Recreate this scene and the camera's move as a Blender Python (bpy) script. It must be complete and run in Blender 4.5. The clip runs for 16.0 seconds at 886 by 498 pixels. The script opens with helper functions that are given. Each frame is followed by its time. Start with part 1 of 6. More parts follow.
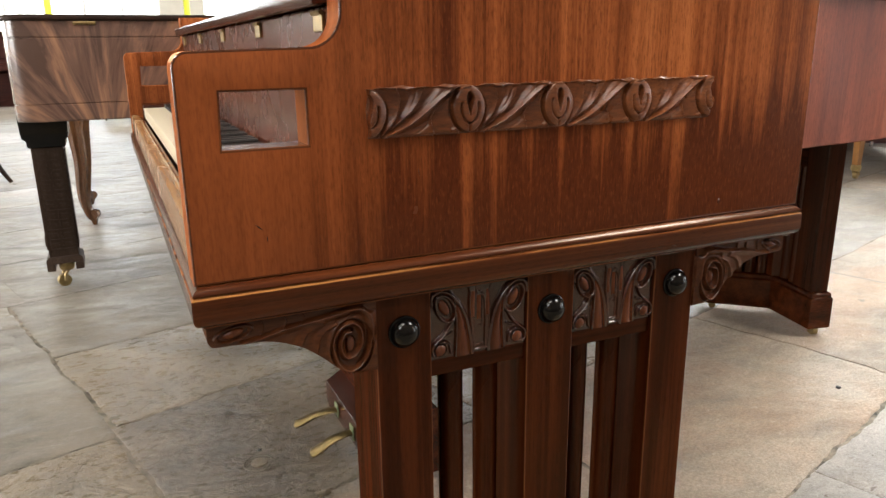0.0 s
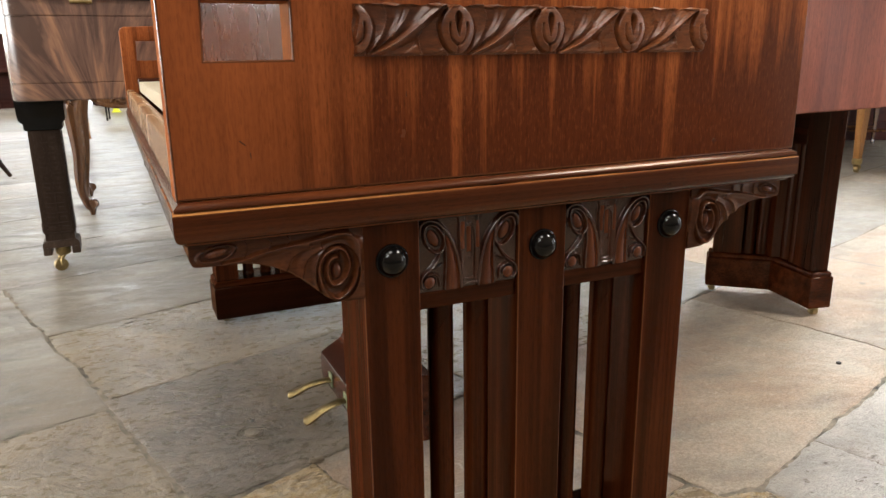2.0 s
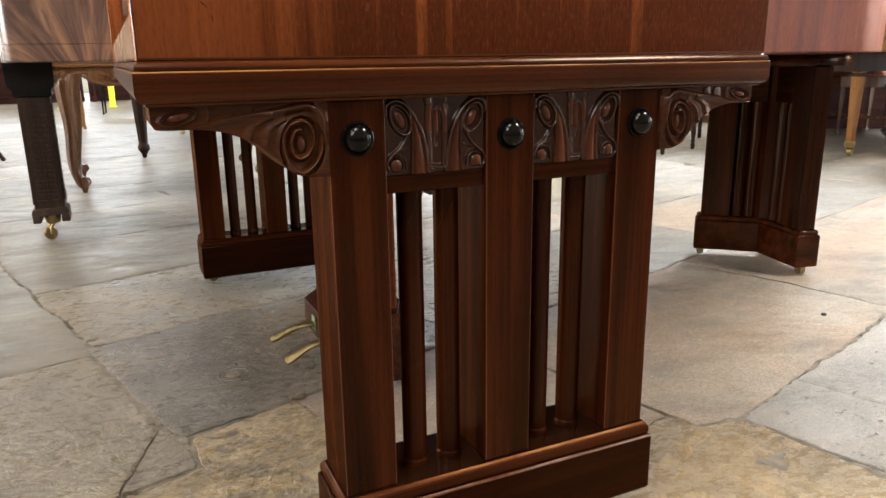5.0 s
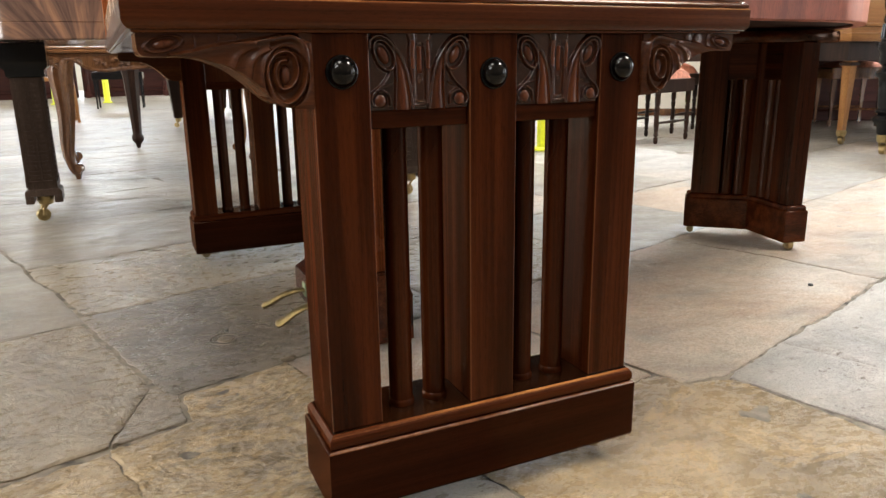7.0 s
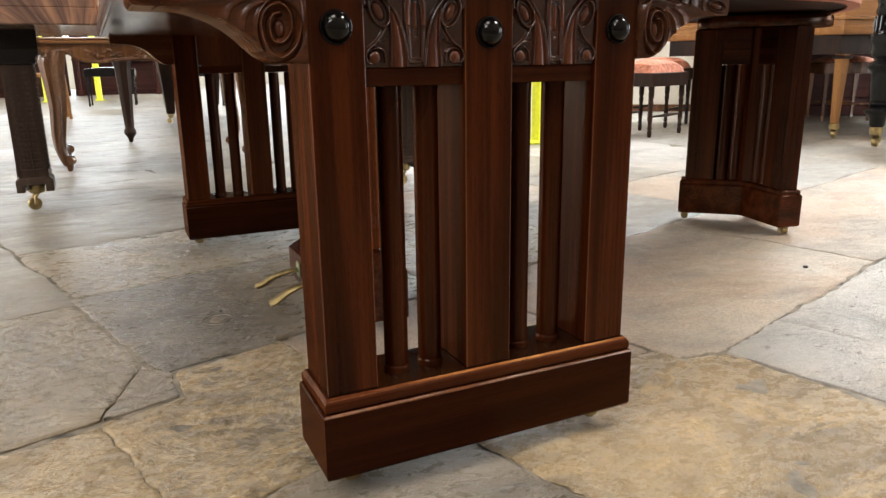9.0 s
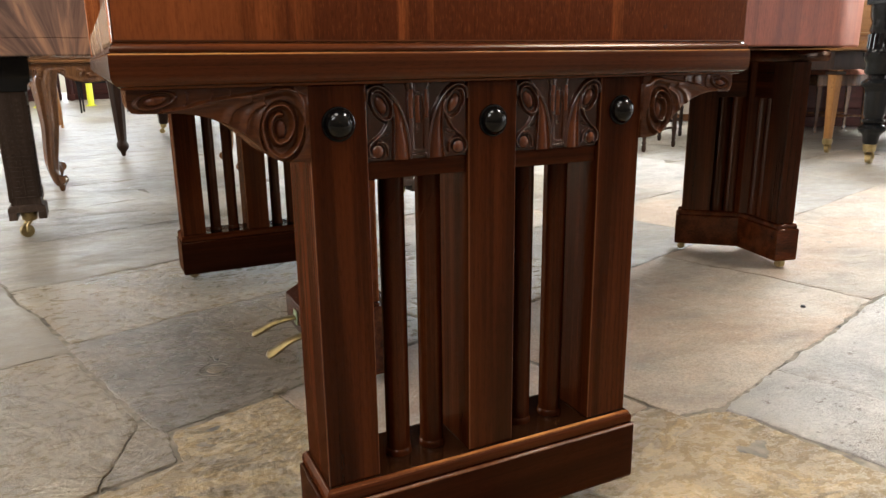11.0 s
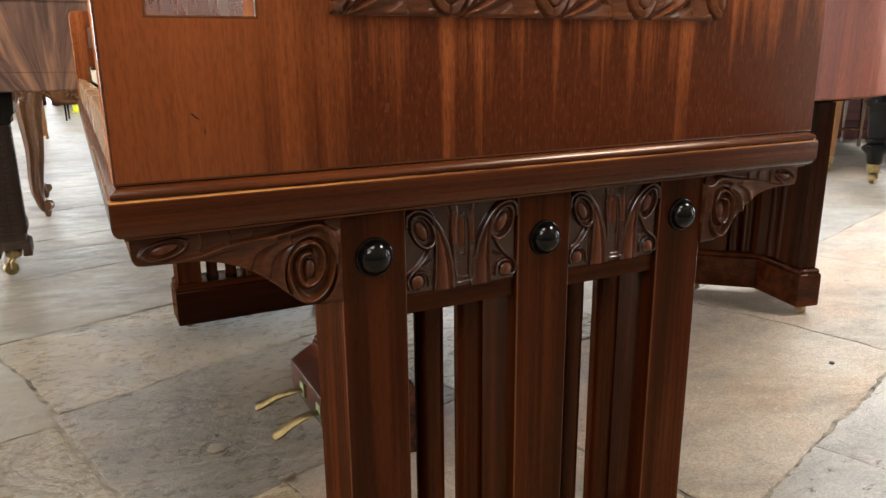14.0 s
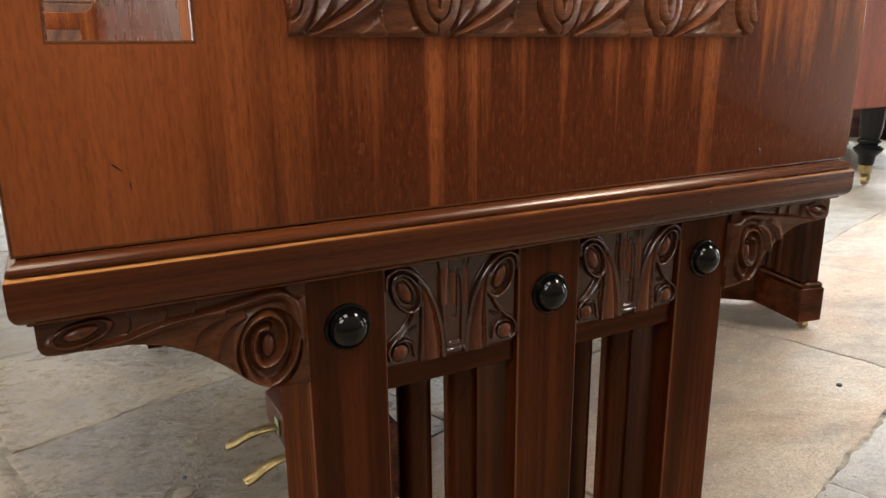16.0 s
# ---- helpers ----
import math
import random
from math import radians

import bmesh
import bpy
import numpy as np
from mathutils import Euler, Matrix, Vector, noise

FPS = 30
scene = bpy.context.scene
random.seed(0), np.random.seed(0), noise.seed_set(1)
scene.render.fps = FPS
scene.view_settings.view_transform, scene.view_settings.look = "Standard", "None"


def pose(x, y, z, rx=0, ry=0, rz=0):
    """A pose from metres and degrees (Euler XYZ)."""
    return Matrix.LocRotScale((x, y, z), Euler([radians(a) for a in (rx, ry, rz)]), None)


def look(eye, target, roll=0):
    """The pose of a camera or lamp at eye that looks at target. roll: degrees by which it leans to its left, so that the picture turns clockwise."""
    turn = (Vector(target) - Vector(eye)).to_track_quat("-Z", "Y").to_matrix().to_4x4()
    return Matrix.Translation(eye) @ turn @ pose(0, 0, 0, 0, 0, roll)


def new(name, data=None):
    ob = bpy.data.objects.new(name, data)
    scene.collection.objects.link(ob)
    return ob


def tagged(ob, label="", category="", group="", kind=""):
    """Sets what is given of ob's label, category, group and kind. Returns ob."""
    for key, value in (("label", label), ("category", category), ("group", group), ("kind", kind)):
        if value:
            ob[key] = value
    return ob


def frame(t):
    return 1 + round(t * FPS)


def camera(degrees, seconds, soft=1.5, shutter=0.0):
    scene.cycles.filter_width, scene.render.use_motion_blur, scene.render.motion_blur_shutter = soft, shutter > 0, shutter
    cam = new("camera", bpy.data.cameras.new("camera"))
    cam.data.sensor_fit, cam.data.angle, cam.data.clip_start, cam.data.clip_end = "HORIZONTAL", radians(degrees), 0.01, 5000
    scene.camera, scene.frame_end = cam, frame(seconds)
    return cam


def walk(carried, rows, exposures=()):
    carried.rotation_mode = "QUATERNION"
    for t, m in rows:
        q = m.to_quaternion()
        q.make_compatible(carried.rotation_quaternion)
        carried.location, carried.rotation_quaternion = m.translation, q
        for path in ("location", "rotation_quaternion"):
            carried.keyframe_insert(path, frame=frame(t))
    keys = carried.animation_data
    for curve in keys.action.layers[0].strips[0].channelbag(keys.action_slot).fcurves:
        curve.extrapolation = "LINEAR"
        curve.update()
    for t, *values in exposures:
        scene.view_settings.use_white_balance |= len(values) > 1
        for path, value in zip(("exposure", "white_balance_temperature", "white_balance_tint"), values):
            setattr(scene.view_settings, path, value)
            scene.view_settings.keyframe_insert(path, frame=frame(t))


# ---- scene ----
cam = camera(63.4, 16.0)
PATH = [
    (0, (0.02, 0.027, 0.86), (0.818, 1.78, 0.322), -0.8),
    (0.5, (0.027, 0.021, 0.836), (0.825, 1.776, 0.306), -0.8),
    (1, (0.029, 0.019, 0.814), (0.827, 1.776, 0.29), -0.8),
    (1.5, (0.028, 0.017, 0.794), (0.825, 1.776, 0.274), -0.8),
    (2, (0.028, 0.014, 0.775), (0.824, 1.773, 0.255), -0.8),
    (2.5, (0.031, 0.009, 0.753), (0.826, 1.77, 0.236), -0.8),
    (3, (0.036, 0.004, 0.733), (0.83, 1.766, 0.218), -0.8),
    (3.5, (0.039, -0.004, 0.711), (0.833, 1.758, 0.196), -0.8),
    (4, (0.04, -0.012, 0.685), (0.835, 1.75, 0.171), -0.8),
    (4.2, (0.041, -0.016, 0.676), (0.837, 1.746, 0.163), -0.8),
    (6.3, (0.046, -0.057, 0.606), (0.851, 1.701, 0.095), -0.9),
    (6.5, (0.046, -0.061, 0.599), (0.852, 1.697, 0.088), -0.9),
    (7, (0.043, -0.066, 0.578), (0.853, 1.69, 0.067), -0.8),
    (7.5, (0.04, -0.069, 0.557), (0.853, 1.686, 0.046), -0.8),
    (8, (0.039, -0.07, 0.54), (0.857, 1.683, 0.03), -0.8),
    (8.5, (0.039, -0.069, 0.528), (0.86, 1.682, 0.019), -0.8),
    (8.7, (0.039, -0.069, 0.527), (0.862, 1.682, 0.018), -0.8),
    (10.8, (0.044, -0.034, 0.621), (0.886, 1.706, 0.109), -0.7),
    (11, (0.045, -0.031, 0.631), (0.888, 1.709, 0.119), -0.7),
    (11.5, (0.047, -0.021, 0.653), (0.893, 1.717, 0.139), -0.7),
    (12, (0.05, -0.001, 0.671), (0.9, 1.734, 0.156), -0.7),
    (12.5, (0.052, 0.025, 0.69), (0.905, 1.759, 0.176), -0.7),
    (13, (0.058, 0.056, 0.709), (0.917, 1.787, 0.194), -0.7),
    (13.5, (0.057, 0.083, 0.725), (0.921, 1.812, 0.21), -0.6),
    (14, (0.052, 0.113, 0.741), (0.924, 1.837, 0.225), -0.6),
    (14.5, (0.052, 0.144, 0.757), (0.932, 1.864, 0.241), -0.6),
    (15, (0.064, 0.173, 0.767), (0.951, 1.889, 0.25), -0.6),
    (15.5, (0.084, 0.199, 0.771), (0.981, 1.91, 0.252), -0.6),
    (16, (0.106, 0.222, 0.765), (1.013, 1.924, 0.235), -0.6),
]
walk(cam, [(t, look(eye, target, roll)) for t, eye, target, roll in PATH])

# ---- world and lights ----
world = bpy.data.worlds.new("sky")
scene.world = world
world.use_nodes = True
wn = world.node_tree.nodes
sky = wn.new("ShaderNodeTexSky")
sky.sky_type, sky.sun_disc = "NISHITA", False
sky.sun_elevation, sky.sun_rotation = radians(40), radians(200)
world.node_tree.links.new(sky.outputs[0], wn["Background"].inputs[0])
wn["Background"].inputs[1].default_value = 0.12
scene.view_settings.exposure = 0.30


def area_lamp(name, place, target, width, height, power, colour=(1.0, 0.98, 0.95)):
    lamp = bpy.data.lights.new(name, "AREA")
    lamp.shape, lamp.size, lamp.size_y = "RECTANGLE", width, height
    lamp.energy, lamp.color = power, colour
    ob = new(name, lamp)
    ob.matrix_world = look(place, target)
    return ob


# ---- mesh helpers ----
def root(name, label, category, at=(0, 0, 0), turn=0, group=""):
    ob = new(name)
    ob.matrix_world = pose(*at, 0, 0, turn)
    return tagged(ob, label, category, group)


def part(name, bm, mat, parent, label="", angle=35):
    """Links a bmesh as one mesh object under a thing or under a part."""
    bmesh.ops.recalc_face_normals(bm, faces=bm.faces)
    for f in bm.faces:
        f.smooth = True
    lim = radians(angle)
    for e in bm.edges:
        if len(e.link_faces) == 2:
            turn = e.calc_face_angle(0)
            if turn > 0.1 and (turn > lim or (lim < 1 and max(f.calc_area() for f in e.link_faces) > 12 * min(f.calc_area() for f in e.link_faces))):
                e.smooth = False
    me = bpy.data.meshes.new(name)
    bm.to_mesh(me)
    bm.free()
    me.materials.append(mat)
    ob = new(name, me)
    if parent is not None:
        ob.parent = parent
    if label:
        ob["label"] = label
    return ob


def again(ob, m, parent=None):
    """Another part on the same mesh."""
    o = ob.copy()
    scene.collection.objects.link(o)
    o.parent = parent or ob.parent
    o.matrix_basis = m
    return o


def box(x0, x1, y0, y1, z0, z1, bevel=0.0, bm=None, segs=2):
    own = bmesh.new()
    bmesh.ops.create_cube(own, size=1)
    bmesh.ops.transform(own, verts=own.verts, matrix=Matrix.Translation(((x0 + x1) / 2, (y0 + y1) / 2, (z0 + z1) / 2))
                        @ Matrix.Diagonal((x1 - x0, y1 - y0, z1 - z0, 1)))
    if bevel:
        bmesh.ops.bevel(own, geom=own.edges[:], offset=bevel, segments=segs, affect="EDGES", profile=0.5)
    return merge(bm, own)


def merge(bm, own):
    if bm is None:
        return own
    me = bpy.data.meshes.new("tmp")
    own.to_mesh(me)
    own.free()
    bm.from_mesh(me)
    bpy.data.meshes.remove(me)
    return bm


def turned(profile, segs=24, at=(0, 0, 0), bm=None, m=None):
    """A lathe-turned solid from (radius, height) pairs."""
    own = bmesh.new()
    rings = []
    for r, z in profile:
        rings.append([own.verts.new((r * math.cos(a), r * math.sin(a), z)) for a in (2 * math.pi * k / segs for k in range(segs))])
    for lo, hi in zip(rings, rings[1:]):
        for k in range(segs):
            own.faces.new((lo[k], lo[(k + 1) % segs], hi[(k + 1) % segs], hi[k]))
    own.faces.new(rings[0][::-1])
    own.faces.new(rings[-1])
    bmesh.ops.transform(own, verts=own.verts, matrix=Matrix.Translation(at) @ (m or Matrix()))
    return merge(bm, own)


def stacked(x0, x1, y0, y1, levels, bm=None):
    """A rectangular block whose outline steps in and out with height: levels of (outset, z)."""
    own = bmesh.new()
    rings = []
    for o, z in levels:
        rings.append([own.verts.new(p) for p in ((x0 - o, y0 - o, z), (x1 + o, y0 - o, z), (x1 + o, y1 + o, z), (x0 - o, y1 + o, z))])
    for lo, hi in zip(rings, rings[1:]):
        for k in range(4):
            own.faces.new((lo[k], lo[(k + 1) % 4], hi[(k + 1) % 4], hi[k]))
    own.faces.new(rings[0][::-1])
    own.faces.new(rings[-1])
    return merge(bm, own)


def sheet_solid(loops, depth, to_world, bevel=0.0):
    """A flat board with holes: loops of (u, v), the first the outline, pushed back by depth."""
    bm = bmesh.new()
    edges = []
    for loop in loops:
        vs = [bm.verts.new((u, v, 0)) for u, v in loop]
        edges += [bm.edges.new((a, b)) for a, b in zip(vs, vs[1:] + vs[:1])]
    bmesh.ops.triangle_fill(bm, edges=edges, use_beauty=True)
    front = bm.faces[:]
    rim = [e for e in bm.edges if len(e.link_faces) == 1]
    ext = bmesh.ops.extrude_face_region(bm, geom=front)
    moved = [g for g in ext["geom"] if isinstance(g, bmesh.types.BMVert)]
    bmesh.ops.translate(bm, verts=moved, vec=(0, 0, depth))
    if bevel:
        bm.normal_update()
        sharp = [e for e in bm.edges if len(e.link_faces) == 2 and e.calc_face_angle(0) > 1.0 and abs(e.verts[0].co.z - e.verts[1].co.z) < 1e-6]
        bmesh.ops.bevel(bm, geom=sharp, offset=bevel, segments=2, affect="EDGES", profile=0.5)
    bmesh.ops.transform(bm, verts=bm.verts, matrix=to_world)
    return bm


XZ = Matrix(((1, 0, 0, 0), (0, 0, 1, 0), (0, 1, 0, 0), (0, 0, 0, 1)))      # u, v, depth -> x, z, y


def spline(points, steps=8, closed=False):
    p = [Vector(q) for q in points]
    n = len(p)
    out = []
    for i in range(n if closed else n - 1):
        g = (lambda k: p[k % n]) if closed else (lambda k: p[min(max(k, 0), n - 1)])
        a, b, c, d = g(i - 1), g(i), g(i + 1), g(i + 2)
        for s in range(steps):
            t = s / steps
            out.append(0.5 * (2 * b + (c - a) * t + (2 * a - 5 * b + 4 * c - d) * t * t + (3 * b - a - 3 * c + d) * t ** 3))
    if not closed:
        out.append(p[-1])
    return out


def tube(points, radii, segs=10, bm=None, flat=1.0):
    """A swept round bar through points, with a radius at each."""
    own = bmesh.new()
    rings = []
    for i, q in enumerate(points):
        q = Vector(q)
        d = (Vector(points[min(i + 1, len(points) - 1)]) - Vector(points[max(i - 1, 0)])).normalized()
        side = d.cross(Vector((0, 0, 1)))
        side = side.normalized() if side.length > 0.05 else Vector((1, 0, 0))
        up = side.cross(d)
        r = radii[i]
        rings.append([own.verts.new(q + r * (math.cos(a) * side + flat * math.sin(a) * up)) for a in (2 * math.pi * k / segs for k in range(segs))])
    for lo, hi in zip(rings, rings[1:]):
        for k in range(segs):
            own.faces.new((lo[k], lo[(k + 1) % segs], hi[(k + 1) % segs], hi[k]))
    own.faces.new(rings[0][::-1])
    own.faces.new(rings[-1])
    return merge(bm, own)


def lines_distance(px, pz, line):
    best = np.full(px.shape, 9.0)
    for (ax, az), (bx, bz) in zip(line, line[1:]):
        dx, dz = bx - ax, bz - az
        l2 = dx * dx + dz * dz + 1e-12
        t = np.clip(((px - ax) * dx + (pz - az) * dz) / l2, 0, 1)
        best = np.minimum(best, np.hypot(px - ax - t * dx, pz - az - t * dz))
    return best


def spiral_line(cx, cz, r0, r1, a0, turns, n=60, squash=1.0):
    out = []
    for k in range(n + 1):
        t = k / n
        a = radians(a0) + 2 * math.pi * turns * t
        r = r0 + (r1 - r0) * t
        out.append((cx + r * squash * math.cos(a), cz + r * math.sin(a)))
    return out


def flow(points, n=6):
    return [(q[0], q[1]) for q in spline([(a, b, 0) for a, b in points], n)]


def carved(nu, nv, xz, height, back, rim_lift=None):
    """A carved relief: xz(u, v) gives the outline, height(x, z) how far it stands out towards the viewer, back the depth of its back."""
    u, v = np.meshgrid(np.linspace(0, 1, nu), np.linspace(0, 1, nv))
    px, pz = xz(u, v)
    h = height(px, pz)
    pad = np.pad(h, 1, mode="edge")                          # worn soft by polishing
    h = (pad[:-2, 1:-1] + pad[2:, 1:-1] + pad[1:-1, :-2] + pad[1:-1, 2:] + 2 * pad[1:-1, 1:-1]) / 6
    if rim_lift is not None:                                 # an even lower edge
        fade = np.clip(v / 0.05, 0, 1) ** 0.5
        h = h * fade + rim_lift * (1 - fade)
    verts = np.stack([px, -h, pz], -1).reshape(-1, 3)
    rim = [i for i in range(nu)] + [r * nu + nu - 1 for r in range(1, nv)] + [(nv - 1) * nu + c for c in range(nu - 2, -1, -1)] + [r * nu for r in range(nv - 2, 0, -1)]
    rear = verts[rim].copy()
    rear[:, 1] = back
    faces = [(r * nu + c, r * nu + c + 1, (r + 1) * nu + c + 1, (r + 1) * nu + c) for r in range(nv - 1) for c in range(nu - 1)]
    n0, k = nu * nv, len(rim)
    faces += [(rim[i], n0 + i, n0 + (i + 1) % k, rim[(i + 1) % k]) for i in range(k)]
    faces.append(tuple(range(n0 + k - 1, n0 - 1, -1)))
    me = bpy.data.meshes.new("carving")
    me.from_pydata(np.concatenate([verts, rear]).tolist(), [], faces)
    bm = bmesh.new()
    bm.from_mesh(me)
    bpy.data.meshes.remove(me)
    return bm


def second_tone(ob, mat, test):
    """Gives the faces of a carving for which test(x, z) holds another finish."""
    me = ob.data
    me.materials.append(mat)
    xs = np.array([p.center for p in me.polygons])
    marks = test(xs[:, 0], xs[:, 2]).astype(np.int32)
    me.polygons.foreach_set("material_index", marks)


def toned_faces(ob, mat, test):
    """Gives the faces whose centre and normal pass the test another finish: wear, or light painted into it."""
    ob.data.materials.append(mat)
    for p in ob.data.polygons:
        if test(p.center, p.normal):
            p.material_index = len(ob.data.materials) - 1


# ---- materials ----
def nodes_of(name):
    mat = bpy.data.materials.new(name)
    mat.use_nodes = True
    nt = mat.node_tree
    return mat, nt, nt.nodes["Principled BSDF"]


def add(nt, kind, **values):
    n = nt.nodes.new(kind)
    for key, value in values.items():
        n.inputs[key].default_value = value
    return n


def mapped(nt, scale, turn=(0, 0, 0), shift=None):
    tc = nt.nodes.new("ShaderNodeTexCoord")
    mp = nt.nodes.new("ShaderNodeMapping")
    mp.inputs["Scale"].default_value = scale
    mp.inputs["Rotation"].default_value = [radians(a) for a in turn]
    nt.links.new(tc.outputs["Object"], mp.inputs[0])
    if shift is not None:
        nt.links.new(shift, mp.inputs["Location"])
    return mp.outputs[0]


def noise_of(nt, vec, scale=1.0, detail=4.0, rough=0.55, distortion=0.0):
    n = add(nt, "ShaderNodeTexNoise", Scale=scale, Detail=detail, Roughness=rough, Distortion=distortion)
    nt.links.new(vec, n.inputs["Vector"])
    return n.outputs["Fac"]


def ramp_of(nt, fac, stops):
    r = nt.nodes.new("ShaderNodeValToRGB")
    el = r.color_ramp.elements
    while len(el) < len(stops):
        el.new(0.5)
    for e, (p, c) in zip(el, stops):
        e.position, e.color = p, (*c, 1)
    nt.links.new(fac, r.inputs[0])
    return r.outputs[0]


def mixed(nt, fac, a, b, how="MIX"):
    m = nt.nodes.new("ShaderNodeMix")
    m.data_type, m.blend_type = "RGBA", how
    for sock, val in ((m.inputs[0], fac), (m.inputs[6], a), (m.inputs[7], b)):
        if isinstance(val, (int, float)):
            sock.default_value = val
        elif isinstance(val, tuple):
            sock.default_value = (*val, 1)
        else:
            nt.links.new(val, sock)
    return m.outputs[2]


def math_of(nt, how, a, b=0.0):
    m = nt.nodes.new("ShaderNodeMath")
    m.operation = how
    for sock, val in ((m.inputs[0], a), (m.inputs[1], b)):
        if isinstance(val, (int, float)):
            sock.default_value = val
        else:
            nt.links.new(val, sock)
    return m.outputs[0]


def bumped(nt, bsdf, height, strength, distance):
    b = add(nt, "ShaderNodeBump", Strength=strength, Distance=distance)
    nt.links.new(height, b.inputs["Height"])
    nt.links.new(b.outputs[0], bsdf.inputs["Normal"])


def wood(name, dark, mid, light, axis="z", across=34.0, along=1.6, gloss=0.28, coat=0.35, pore=0.5, figure=0.0, fleck=0.16, spec=0.35, dash=38.0, relief=0.03, tint=(1, 1, 1), calm=None, dim_patch=None, spread=0.14, warm=None):
    """Polished wood whose grain runs along an axis; warm is the colour of an old waxed sheen at a low angle."""
    mat, nt, bsdf = nodes_of(name)
    k = "xyz".index(axis)
    s1, s2, s3 = [across] * 3, [dash * 14] * 3, [7.0] * 3
    s1[k], s2[k], s3[k] = along, dash * 1.6, 1.2
    random_place = nt.nodes.new("ShaderNodeObjectInfo").outputs["Random"]
    shift = math_of(nt, "MULTIPLY", random_place, 13.0)
    v1, v2, v3 = mapped(nt, s1, shift=shift), mapped(nt, s2, shift=shift), mapped(nt, s3, shift=shift)
    ribbon = noise_of(nt, v1, 1.0, 1.5, 0.5, figure)
    s5 = [across * 6] * 3
    s5[k] = along * 2
    line = noise_of(nt, mapped(nt, s5, shift=shift), 1.0, 2.0, 0.5)
    pores = noise_of(nt, v2, 1.0, 2.0, 0.6)
    cloud = noise_of(nt, v3, 1.0, 3.0, 0.5, 0.4)
    tone = math_of(nt, "ADD", math_of(nt, "MULTIPLY", ribbon, 0.36), math_of(nt, "ADD", math_of(nt, "MULTIPLY", line, 0.22), math_of(nt, "MULTIPLY", cloud, 0.42)))
    place = nt.nodes.new("ShaderNodeSeparateXYZ")
    nt.links.new(nt.nodes.new("ShaderNodeTexCoord").outputs["Object"], place.inputs[0])
    quiet = 1.0
    if calm is not None:                                     # quieter figure towards one end of the board
        fade = add(nt, "ShaderNodeMapRange", **{"From Min": calm[0], "From Max": calm[1], "To Min": 0.25, "To Max": 1.0})
        nt.links.new(place.outputs[0], fade.inputs[0])
        tone = math_of(nt, "ADD", math_of(nt, "MULTIPLY", math_of(nt, "SUBTRACT", tone, 0.49), fade.outputs[0]), 0.49)
        quiet = math_of(nt, "POWER", fade.outputs[0], 0.5)
    if dim_patch is not None:                                    # ragged dark figure, with the lower panel's dimmer light painted in
        hx, hz, rx, rz, deep = dim_patch
        a, b = math_of(nt, "DIVIDE", math_of(nt, "SUBTRACT", place.outputs[0], hx), rx), math_of(nt, "DIVIDE", math_of(nt, "SUBTRACT", place.outputs[2], hz), rz)
        far = math_of(nt, "ADD", math_of(nt, "SQRT", math_of(nt, "ADD", math_of(nt, "MULTIPLY", a, a), math_of(nt, "MULTIPLY", b, b))), math_of(nt, "MULTIPLY", math_of(nt, "SUBTRACT", ribbon, 0.5), 0.75))
        dim = add(nt, "ShaderNodeMapRange", **{"From Min": 0.25, "From Max": 1.15, "To Min": deep, "To Max": 0.0})
        dim.interpolation_type = "SMOOTHSTEP"
        nt.links.new(far, dim.inputs[0])
        tone = math_of(nt, "SUBTRACT", tone, dim.outputs[0])
    colour = ramp_of(nt, tone, [(0.50 - spread, dark), (0.5, mid), (0.50 + spread, light)])
    s4 = [dash * 8] * 3
    s4[k] = dash * 1.9
    spot = noise_of(nt, mapped(nt, s4, shift=shift), 1.0, 3.0, 0.6)
    colour = mixed(nt, math_of(nt, "MULTIPLY", ramp_of(nt, spot, [(0.54, (0, 0, 0)), (0.68, (1, 1, 1))]), math_of(nt, "MULTIPLY", quiet, fleck * 0.7)), colour, tuple(c * 1.1 for c in light))
    colour = mixed(nt, math_of(nt, "MULTIPLY", ramp_of(nt, spot, [(0.36, (1, 1, 1)), (0.47, (0, 0, 0))]), math_of(nt, "MULTIPLY", quiet, fleck * 1.6)), colour, dark)
    colour = mixed(nt, math_of(nt, "MULTIPLY", ramp_of(nt, pores, [(0.50, (0, 0, 0)), (0.68, (1, 1, 1))]), math_of(nt, "MULTIPLY", quiet, pore)), colour, tuple(c * 0.35 for c in dark))
    nt.links.new(colour, bsdf.inputs["Base Color"])
    smear = noise_of(nt, mapped(nt, (9, 9, 9)), 1.0, 5.0, 0.6)
    rough = add(nt, "ShaderNodeMapRange", **{"To Min": gloss - 0.08, "To Max": gloss + 0.14})
    nt.links.new(smear, rough.inputs[0])
    nt.links.new(rough.outputs[0], bsdf.inputs["Roughness"])
    bsdf.inputs["Coat Weight"].default_value = coat
    bsdf.inputs["Coat Roughness"].default_value = 0.12
    bsdf.inputs["Specular Tint"].default_value = (*tint, 1)
    bsdf.inputs["Specular IOR Level"].default_value = spec
    bumped(nt, bsdf, pores, relief, 0.002)
    if warm is not None:
        bsdf.inputs["Specular IOR Level"].default_value = 0.0
        sheen = nt.nodes.new("ShaderNodeBsdfGlossy")
        edge = nt.nodes.new("ShaderNodeLayerWeight")
        edge.inputs["Blend"].default_value = 0.5
        rise = math_of(nt, "POWER", edge.outputs["Facing"], 4.0)
        nt.links.new(mixed(nt, rise, tuple(0.08 * spec * c for c in tint), warm), sheen.inputs["Color"])
        nt.links.new(rough.outputs[0], sheen.inputs["Roughness"])
        nt.links.new(bsdf.inputs["Normal"].links[0].from_socket, sheen.inputs["Normal"])
        both = nt.nodes.new("ShaderNodeAddShader")
